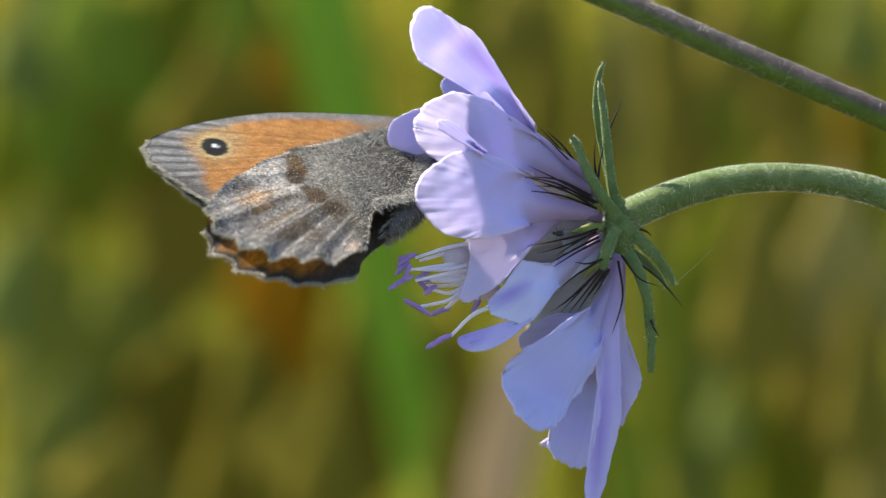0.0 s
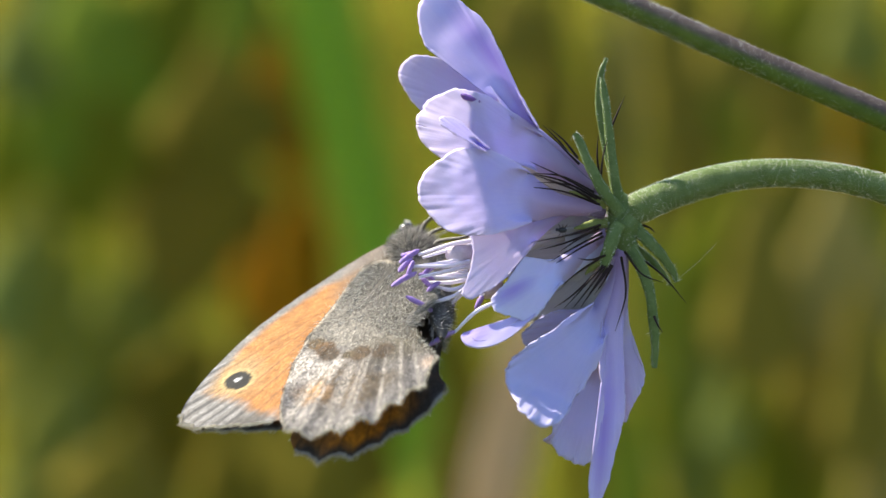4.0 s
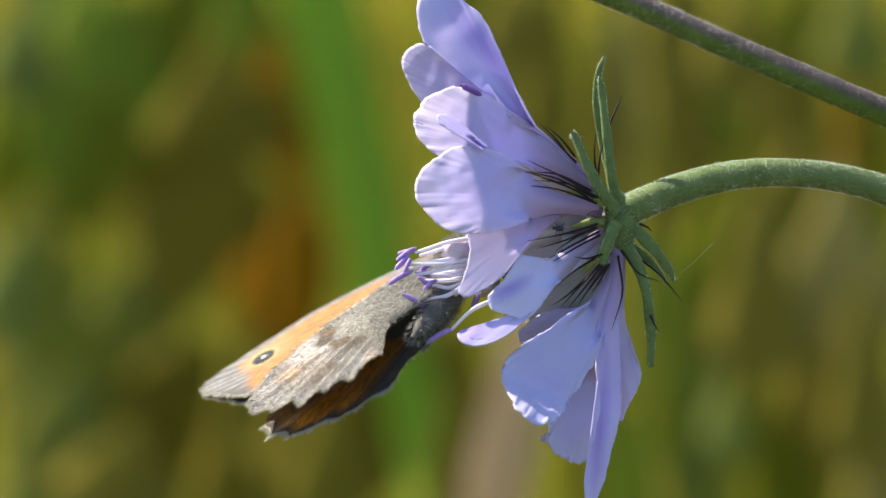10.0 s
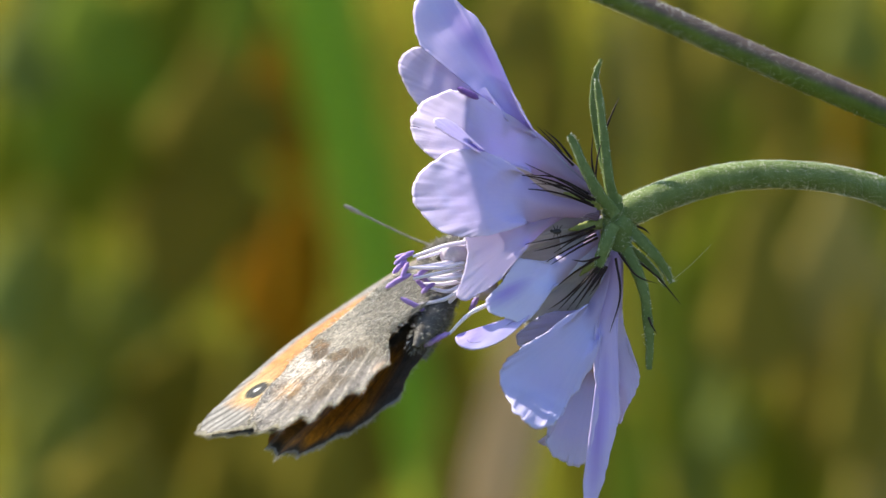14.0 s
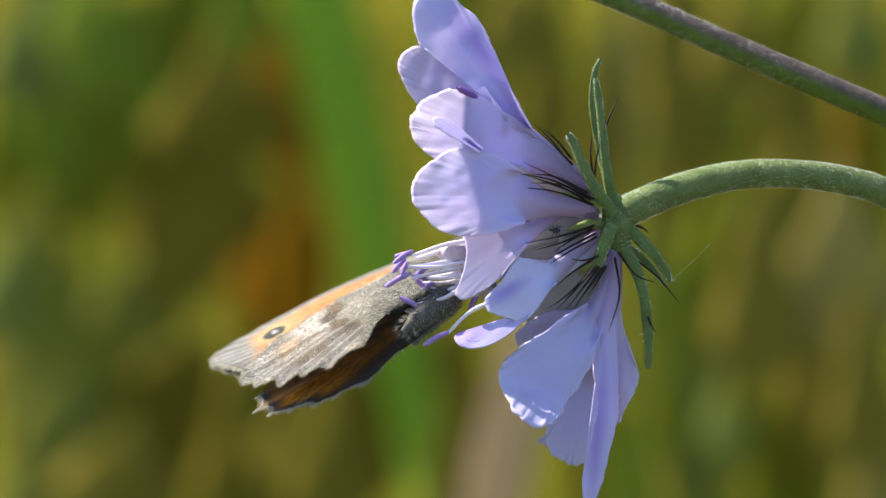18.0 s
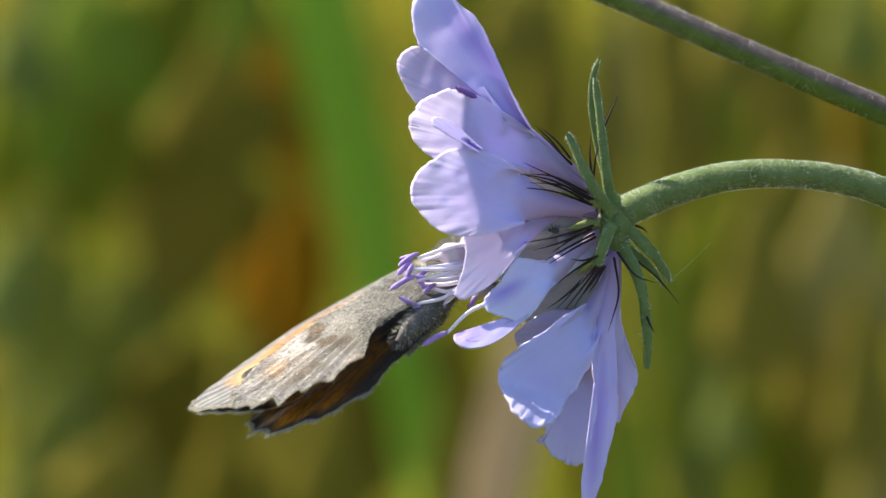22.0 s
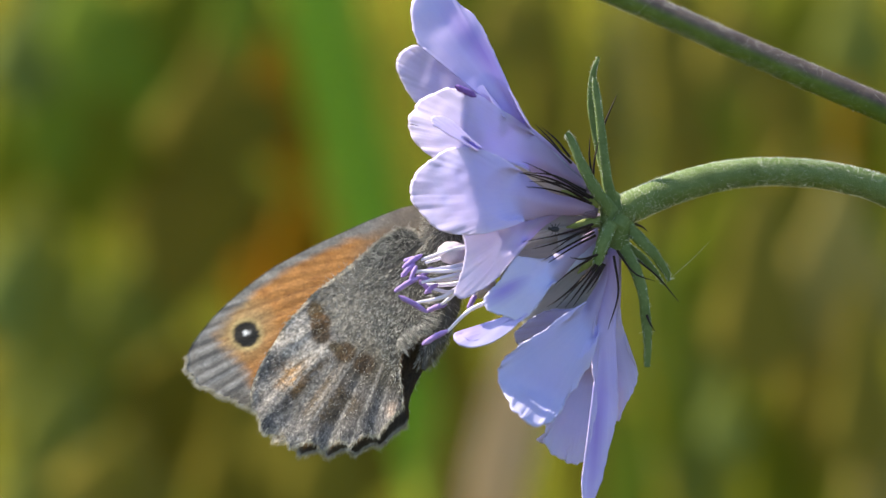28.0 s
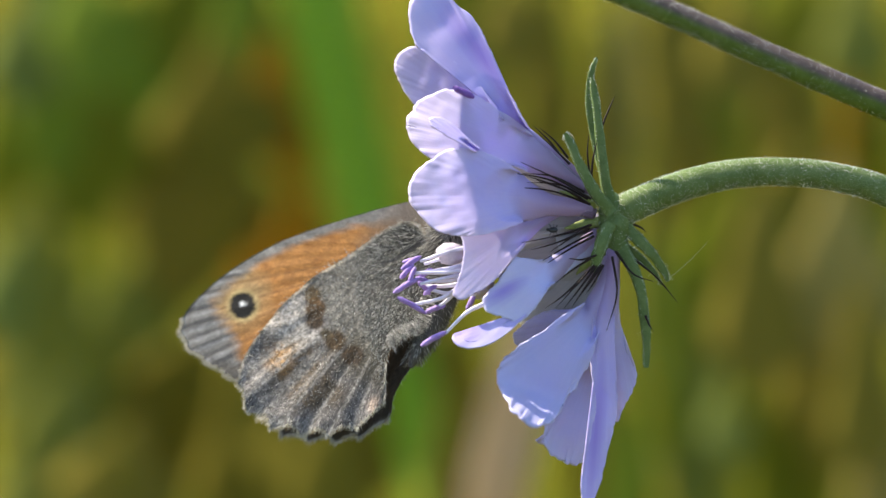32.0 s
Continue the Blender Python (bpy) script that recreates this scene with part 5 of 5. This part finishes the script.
        roots.append((Vector(p) - d * 0.15, d * rnd.uniform(0.18, 0.50) + Vector((rnd.uniform(-.1, .1), rnd.uniform(-.1, .1), rnd.uniform(-.1, .1))), (0, 0, 0)))
    part_mesh("fringe", hairs_mesh(roots, 0.03, 4), FRINGE, ob, "pale fringe of scales", kind="stuff")
    if name == "hindwing":
        for _ in range(14000):
            i, j = int((ns - 3) * rnd.random() ** 0.6), rnd.randrange(2, nt - 2)
            a, b = A[i * nt + j], B[i * nt + j]
            reach = math.hypot(a, b)
            if reach > 10.5 * rnd.uniform(0.45, 1) - max(0, b - 1.5) * rnd.uniform(0.8, 2.0):
                continue
            p = P[i, j]
            d = Vector((p[0] - 0.8, 0, p[2] + 0.4)).normalized()
            up = Vector((0, side, 0))
            k = 1.0 - 0.06 * reach
            base_hair.append((p, (d * rnd.uniform(0.08, 0.32) + Vector((rnd.uniform(-.14, .14), 0, rnd.uniform(-.14, .14)))) * k + up * rnd.uniform(0.03, 0.20), d * 0.1 - up * rnd.uniform(0, 0.12)))
        for _ in range(5500):           # short scale hair that stands off all over, longer at the margin
            i, j = int((ns - 1) * rnd.random() ** 0.5), rnd.randrange(2, nt - 2)
            d = Vector(P[ns - 1, j] - P[ns - 6, j]).normalized()
            k = 1.0 if i < ns - 6 else 2.6
            base_hair.append((P[i, j], (d * rnd.uniform(0.05, 0.16) + Vector((rnd.uniform(-.07, .07), side * rnd.uniform(0.02, 0.12), rnd.uniform(-.07, .07)))) * k, (0, 0, 0)))
        for _ in range(3200):
            j = rnd.randrange(int(nt * 0.78), nt - 8)
            p = P[ns - 2, j]
            d = Vector(P[ns - 1, j] - P[ns - 8, j]).normalized()
            tuft.append((p - np.array(d) * rnd.uniform(0, 0.8), d * rnd.uniform(0.2, 0.7) + Vector((rnd.uniform(-.3, .1), side * rnd.uniform(0, 0.4), rnd.uniform(-.2, .2))), (0, 0, 0)))
        part_mesh("margin_hair", hairs_mesh(tuft, 0.022, 16), FUR_DARK, ob, "dark grey hair along the inner margin", kind="stuff")
        part_mesh("wing_hair", hairs_mesh(base_hair, 0.022, 6), FUR_GREY, ob, "long grey hair over the wing base", kind="stuff")
    return ob


forewing_right = wing("forewing", FORE, -1, 10.2, 16.2, 5, fore_under, APART - 0.32, 0.0)
wing("hindwing", HIND, -1, 7.6, 17.4, 6, hind_under, APART, 0.0)
forewing_left = wing("forewing", FORE, 1, 10.2, 16.2, 5, fore_under, APART - 0.32, -math.degrees(math.atan((2 * APART - 0.95) / 13)))   # the tips of the forewings meet
hindwing_left = wing("hindwing", HIND_FOLDED, 1, 7.6, 17.0, 6, hind_under, APART, OPEN)


ANTENNAE = []


def body():
    part("thorax", ball_mesh((1.6, 0, -1.1), 1.0, (2.4, 1.3, 1.5), 28, 0.12), BODY, butterfly, "dark furry thorax")
    part("abdomen", tube_mesh([(0.0, 0, -1.2), (-3.0, 0, -0.9), (-5.6, 0, -0.2), (-7.4, 0, 0.5)], [1.1, 1.05, 0.9, 0.6, 0.15], 18, 30, wobble=0.08), BODY,
         butterfly, "dark grey abdomen")
    head = part("head", ball_mesh((3.90, 0, -1.60), 0.72, (0.95, 1.1, 1), 22, 0.1), BODY, butterfly)
    for s in (-1, 1):
        part("eye", ball_mesh((4.10, s * 0.62, -1.65), 0.44, (1, 0.7, 1.1), 16), EYE_DARK, head, "dark round compound eye")
        part("palp", tube_mesh([(4.30, s * 0.2, -2.00), (5.00, s * 0.25, -2.10), (5.50, s * 0.25, -1.90)], [0.14, 0.16, 0.05], 8, 10), FUR_GREY, head)
        stalk = part("antenna", tube_mesh([(3.10, s * 0.3, -1.30), (4.30, s * 0.8, -3.30), (5.20, s * 1.2, -5.40), (5.70, s * 1.5, -6.90)], [0.07, 0.06, 0.06, 0.06, 0.09], 8, 30),
                     ANTENNA, head, "thin grey antenna", at=(3.10, s * 0.3, -1.30))
        ANTENNAE.append(stalk)
        part("antenna_club", capsule_mesh((5.65, s * 1.47, -6.70), (6.00, s * 1.7, -7.90), 0.15), ANTENNA, stalk)
        for k, (x, reach, fall) in enumerate(((1.8, 2.6, -3.0), (0.6, 2.2, -3.4), (-0.6, 2.0, -3.4))):
            part("leg", tube_mesh([(x + 0.7, s * 0.5, -2.1), (x + 1.1, s * 1.0, -2.7), (x + 0.4 + 0.5 * (1 - k), s * reach * 0.6, fall - 0.9), (x + 0.7 + 0.5 * (1 - k), s * reach * 0.6, fall - 2.0)],
                                  [0.16, 0.14, 0.10, 0.06], 8, 20), LEG, butterfly)
    part("proboscis", tube_mesh([(4.40, 0, -2.00), (4.60, 0, -3.10), (4.20, 0, -4.30)], [0.09, 0.07, 0.05], 8, 14), LEG, head)
    rnd = random.Random(21)
    roots = []
    for _ in range(9000):
        w, v = rnd.uniform(0, 2 * math.pi), rnd.uniform(-1, 1)
        n = Vector((v, math.sqrt(1 - v * v) * math.cos(w), math.sqrt(1 - v * v) * math.sin(w)))
        p = Vector((1.6 + n.x * 2.38, n.y * 1.28, -1.1 + n.z * 1.48))
        roots.append((p, n * rnd.uniform(0.3, 0.8) + Vector((-0.35, 0, 0.1)), (0, 0, -0.1)))
    for _ in range(1500):
        u, w = rnd.random(), rnd.uniform(0, 2 * math.pi)
        n = Vector((0, math.cos(w), math.sin(w)))
        p = Vector((-0.2 - 6.9 * u, 0, -1.15 + 1.6 * u * u)) + n * (1.05 - 0.55 * u * u)
        roots.append((p, n * rnd.uniform(0.1, 0.35) + Vector((-0.35, 0, 0)), (0, 0, 0)))
    part_mesh("fur", hairs_mesh(roots, 0.030, 9), FUR_DARK, butterfly, "grey-brown body fur", kind="stuff")


body()

# ---- movement ----
def fly(x, z, w, i, j, k):
    """The butterfly's pose from the place of its wing base in mm and its turn."""
    return PLANE @ Matrix.LocRotScale(Vector((x, 3.0, z)) * 0.001, Quaternion((w, i, j, k)), None)


def sway(x, z, lean):
    """The flower's pose, shifted by mm and leaning by degrees."""
    return PLANE @ pose(x * 0.001, 0, z * 0.001) @ Matrix.Translation(Vector(JOINT) * 0.001) @ pose(0, 0, 0, 0, lean)


def slide(degrees):
    """A forewing drawn back or forward over the hindwing."""
    return pose(0, 0, 0, 0, degrees)


def motions():
    walk(butterfly, [
        (0, fly(-1.72, 5.44, 0.707, -0.276, -0.573, 0.309)),
        (0.5, fly(-1.82, 5.49, 0.697, -0.283, -0.583, 0.307)),
        (1, fly(-1.87, 5.53, 0.680, -0.309, -0.586, 0.316)),
        (1.5, fly(-2.32, 5.64, 0.646, -0.269, -0.648, 0.302)),
        (2, fly(-2.47, 5.49, 0.610, -0.316, -0.610, 0.395)),
        (2.5, fly(-2.54, 5.13, 0.533, -0.387, -0.621, 0.425)),
        (4.5, fly(-1.79, -2.85, 0.430, -0.359, -0.788, 0.254)),
        (5, fly(-1.01, -2.60, 0.550, -0.401, -0.672, 0.291)),
        (5.5, fly(-0.64, -2.30, 0.544, -0.488, -0.643, 0.229)),
        (6, fly(-0.80, -2.72, 0.492, -0.529, -0.649, 0.239)),
        (6.5, fly(-0.91, -2.68, 0.475, -0.530, -0.676, 0.192)),
        (7, fly(-1.01, -2.78, 0.476, -0.535, -0.674, 0.181)),
        (7.5, fly(-0.33, -2.18, 0.540, -0.528, -0.646, 0.111)),
        (8, fly(0.07, -1.98, 0.568, -0.558, -0.575, 0.190)),
        (8.5, fly(-0.17, -2.05, 0.516, -0.576, -0.613, 0.162)),
        (9, fly(0.28, -1.95, 0.527, -0.577, -0.603, 0.162)),
        (9.5, fly(-0.12, -1.98, 0.498, -0.569, -0.634, 0.163)),
        (10, fly(-0.05, -1.94, 0.534, -0.555, -0.611, 0.185)),
        (10.5, fly(-0.11, -1.95, 0.533, -0.558, -0.607, 0.191)),
        (11, fly(0.13, -1.76, 0.524, -0.552, -0.642, 0.093)),
        (11.5, fly(-0.29, -1.81, 0.497, -0.544, -0.670, 0.086)),
        (12, fly(0.34, -1.23, 0.604, -0.496, -0.618, 0.087)),
        (12.5, fly(0.58, -1.10, 0.611, -0.515, -0.597, 0.065)),
        (13, fly(-0.08, -1.71, 0.581, -0.508, -0.615, 0.162)),
        (13.5, fly(0.27, -1.43, 0.604, -0.516, -0.594, 0.127)),
        (14, fly(-0.82, -2.33, 0.506, -0.524, -0.656, 0.197)),
        (14.5, fly(0.22, -1.50, 0.580, -0.539, -0.597, 0.133)),
        (16.5, fly(0.85, -1.22, 0.631, -0.533, -0.552, 0.113)),
        (17, fly(0.89, -1.41, 0.637, -0.548, -0.531, 0.113)),
        (17.5, fly(0.89, -1.31, 0.624, -0.556, -0.534, 0.128)),
        (18, fly(0.77, -1.36, 0.608, -0.569, -0.535, 0.143)),
        (18.5, fly(0.10, -1.61, 0.573, -0.564, -0.577, 0.143)),
        (19, fly(0.02, -1.72, 0.589, -0.557, -0.564, 0.158)),
        (19.5, fly(-0.51, -2.20, 0.539, -0.562, -0.605, 0.168)),
        (20, fly(-0.72, -2.27, 0.523, -0.572, -0.606, 0.181)),
        (20.5, fly(-1.27, -2.54, 0.483, -0.532, -0.660, 0.219)),
        (21, fly(-0.82, -2.34, 0.532, -0.533, -0.629, 0.192)),
        (21.5, fly(-1.68, -2.75, 0.464, -0.516, -0.683, 0.229)),
        (22, fly(-0.51, -2.12, 0.564, -0.556, -0.585, 0.179)),
        (22.5, fly(0.57, -1.26, 0.628, -0.582, -0.509, 0.091)),
        (23, fly(-0.26, -1.96, 0.515, -0.638, -0.562, 0.103)),
        (23.5, fly(-1.04, -2.58, 0.449, -0.604, -0.642, 0.144)),
        (24, fly(-1.31, -2.76, 0.424, -0.613, -0.647, 0.161)),
        (24.5, fly(-2.20, -3.09, 0.402, -0.511, -0.727, 0.220)),
        (25, fly(-2.57, -1.47, 0.537, -0.338, -0.753, 0.177)),
        (25.5, fly(-1.20, -0.77, 0.641, -0.286, -0.709, 0.061)),
        (27.5, fly(-0.65, -0.54, 0.632, -0.291, -0.717, -0.038)),
        (28, fly(-0.73, -0.55, 0.676, -0.210, -0.705, 0.040)),
        (28.5, fly(-0.66, -0.44, 0.668, -0.264, -0.693, -0.060)),
        (29, fly(-0.76, -0.53, 0.663, -0.247, -0.706, -0.036)),
        (29.5, fly(-1.11, -0.86, 0.653, -0.200, -0.727, 0.067)),
        (30, fly(-0.42, -0.22, 0.747, -0.215, -0.629, 0.018)),
        (30.5, fly(-0.61, -0.08, 0.731, -0.220, -0.645, -0.031)),
        (31, fly(-0.62, -0.15, 0.727, -0.221, -0.649, -0.029)),
        (31.5, fly(-1.48, -0.65, 0.671, -0.171, -0.716, 0.093)),
        (32, fly(-0.63, -0.40, 0.720, -0.213, -0.660, 0.007)),
    ])
    for ob in (forewing_right, forewing_left):
        walk(ob, [
            (0, slide(9.8)),
            (0.5, slide(9.5)),
            (1, slide(8.8)),
            (1.5, slide(11.7)),
            (2, slide(12.5)),
            (2.5, slide(12.8)),
            (4.5, slide(13.2)),
            (5, slide(7.1)),
            (5.5, slide(6.4)),
            (6, slide(2.4)),
            (6.5, slide(3.0)),
            (7, slide(3.1)),
            (7.5, slide(6.6)),
            (8, slide(0.6)),
            (8.5, slide(9.2)),
            (9, slide(5.5)),
            (9.5, slide(13.3)),
            (10, slide(12.9)),
            (10.5, slide(13.0)),
            (11, slide(9.1)),
            (11.5, slide(15.0)),
            (12, slide(9.2)),
            (12.5, slide(7.5)),
            (13, slide(2.9)),
            (13.5, slide(4.1)),
            (14, slide(0.7)),
            (14.5, slide(2.0)),
            (16.5, slide(6.3)),
            (17, slide(5.2)),
            (17.5, slide(6.7)),
            (18, slide(5.0)),
            (18.5, slide(1.0)),
            (19, slide(-0.7)),
            (19.5, slide(-3.7)),
            (20, slide(-3.1)),
            (20.5, slide(-2.1)),
            (21, slide(-3.8)),
            (21.5, slide(3.2)),
            (22, slide(-4.9)),
            (22.5, slide(0.1)),
            (23, slide(6.2)),
            (23.5, slide(-2.8)),
            (24, slide(0.1)),
            (24.5, slide(2.0)),
            (25, slide(1.8)),
            (25.5, slide(-2.5)),
            (27.5, slide(4.3)),
            (28, slide(3.5)),
            (28.5, slide(6.0)),
            (29, slide(5.1)),
            (29.5, slide(4.0)),
            (30, slide(5.0)),
            (30.5, slide(6.4)),
            (31, slide(6.4)),
            (31.5, slide(5.1)),
            (32, slide(4.9)),
        ])
    opening = ((0, -1.6), (1, -1.6), (2.5, -0.9), (4.5, -0.9), (5, -0.8), (6, -0.2), (7, -1.1), (9, -1.2), (11, -1.6), (14, -0.3), (17, -0.9), (18, -0.8), (20, 0.2), (22, -0.5), (23, -2.0), (24, -0.2), (25, -0.6), (27.5, 0.2), (32, 0.2))
    walk(hindwing_left, [(t, pose(0, 0, 0, -d)) for t, d in opening])
    swaying = [
        (0, sway(0.000, -0.245, 0.00)),
        (1, sway(0.000, -0.245, 0.00)),
        (1.5, sway(0.018, -0.175, 0.00)),
        (2, sway(0.000, -0.210, 0.00)),
        (2.5, sway(0.018, -0.193, 0.00)),
        (4.5, sway(0.204, 0.042, -0.22)),
        (5, sway(0.197, 0.058, 0.05)),
        (5.5, sway(0.149, 0.054, 0.16)),
        (6, sway(0.102, 0.107, 0.16)),
        (6.5, sway(0.087, 0.170, 0.25)),
        (7, sway(0.046, 0.123, 0.11)),
        (7.5, sway(-0.055, -0.002, 0.13)),
        (8, sway(-0.048, -0.035, -0.01)),
        (8.5, sway(-0.048, -0.066, -0.00)),
        (9, sway(0.000, -0.000, 0.00)),
        (9.5, sway(0.016, 0.076, 0.09)),
        (10, sway(-0.009, 0.064, 0.07)),
        (10.5, sway(-0.051, 0.036, -0.09)),
        (11, sway(-0.110, -0.024, 0.07)),
        (11.5, sway(-0.107, -0.054, -0.01)),
        (12, sway(-0.065, 0.029, 0.02)),
        (12.5, sway(-0.053, 0.082, 0.02)),
        (13, sway(-0.113, -0.022, -0.14)),
        (13.5, sway(-0.116, -0.028, -0.07)),
        (14, sway(-0.158, -0.092, -0.24)),
        (14.5, sway(-0.166, -0.076, -0.15)),
        (16.5, sway(-0.181, -0.035, -0.05)),
        (17, sway(-0.201, -0.064, -0.12)),
        (17.5, sway(-0.208, -0.051, -0.16)),
        (18, sway(-0.211, -0.039, -0.22)),
        (18.5, sway(-0.176, 0.019, -0.09)),
        (19, sway(-0.221, -0.069, -0.19)),
        (19.5, sway(-0.258, -0.146, -0.19)),
        (20, sway(-0.216, -0.051, -0.20)),
        (20.5, sway(-0.229, -0.051, -0.23)),
        (21, sway(-0.212, 0.034, -0.25)),
        (21.5, sway(-0.264, -0.067, -0.35)),
        (22, sway(-0.265, -0.039, -0.21)),
        (22.5, sway(-0.258, -0.045, -0.20)),
        (23, sway(-0.281, -0.067, -0.32)),
        (23.5, sway(-0.318, -0.075, -0.20)),
        (24, sway(-0.299, -0.016, -0.16)),
        (24.5, sway(-0.274, 0.046, -0.29)),
        (25, sway(-0.258, -0.019, -0.34)),
        (25.5, sway(-0.273, 0.040, -0.28)),
        (27.5, sway(-0.304, 0.011, -0.30)),
        (28, sway(-0.288, 0.052, -0.35)),
        (28.5, sway(-0.318, 0.005, -0.35)),
        (29, sway(-0.400, -0.106, -0.50)),
        (29.5, sway(-0.423, -0.148, -0.46)),
        (30, sway(-0.378, -0.024, -0.38)),
        (30.5, sway(-0.391, 0.035, -0.40)),
        (31, sway(-0.399, 0.006, -0.45)),
        (31.5, sway(-0.411, -0.068, -0.63)),
        (32, sway(-0.384, 0.014, -0.53)),
    ]
    walk(flower, swaying)
    seat = Matrix.Translation((Vector(beetle["origin_mm"]) - Vector(JOINT)) * 0.001)
    walk(beetle, [(t, m @ seat) for t, m in swaying])
    for ob, shift, turn in ((petal_top, (0, 0), (-13, -4, 0)), (petal_side, (0, 0), (0, -42, 0))):
        rest = ob.matrix_basis.copy()
        bent = pose(shift[0] * 0.001, 0, shift[1] * 0.001) @ rest @ pose(0, 0, 0, *turn)
        walk(ob, [(0, bent), (2.5, bent), (4.5, rest), (32, rest)])
    rest = top_anther.matrix_basis.copy()
    behind = pose(0, 0.005, -0.001) @ rest
    walk(top_anther, [(0, behind), (2.5, behind), (4.5, rest), (32, rest)])

    for k, ob in enumerate(STAMENS[:9]):      # pressed back and down by the feeding butterfly
        rest = ob.matrix_basis.copy()
        far = 1.0 if k < 5 else 0.5
        rows = ((0, 0, 0), (18, 0, 0), (21, 0.25, -0.1), (24, 0.55, -0.25), (32, 0.65, -0.35))
        walk(ob, [(t, pose(x * far * 0.001, 0, z * far * 0.001) @ rest) for t, x, z in rows])

    def raised(feeler, rest, side, aim, share=1.0):
        low = Vector((2.9, side * 1.4, -6.6)).normalized()
        turn = Quaternion().slerp(low.rotation_difference(Vector(aim).normalized()), share)
        return rest @ turn.to_matrix().to_4x4()

    tucked = (-0.21, 0.73, -0.63)
    for feeler, side in zip(ANTENNAE, (-1, 1)):
        rest = feeler.matrix_basis.copy()
        back = raised(feeler, rest, side, tucked)
        rows = [(0, back), (2.5, back), (4.5, rest)]
        if side < 0:
            for t0, t1, aim in ((13.7, 14.1, (0.12, -0.77, 0.63)), (19.4, 20.1, (0.0, -0.76, 0.65)), (23.2, 24.1, (0.10, -0.91, 0.40))):
                up, half = raised(feeler, rest, side, aim), raised(feeler, rest, side, aim, 0.5)
                rows += [(t0 - 0.4, rest), (t0 - 0.2, half), (t0, up), (t1, up), (t1 + 0.2, half), (t1 + 0.4, rest)]
        walk(feeler, rows + [(32, rest)])
    mid = Matrix.Translation(Vector((18.7, 5, 12.54)) * 0.001)
    walk(far_stalk, [(t, PLANE @ pose(x * 0.001, 0, 0) @ mid) for t, x in
                     ((0, -0.53), (2.5, -0.53), (4.5, -0.5), (7, -0.35), (9, 0), (14, 0.05), (19, 0.05), (23, 0.2), (25.5, 0.4), (28, 0.55), (30, 0.8), (32, 1.05))])


motions()
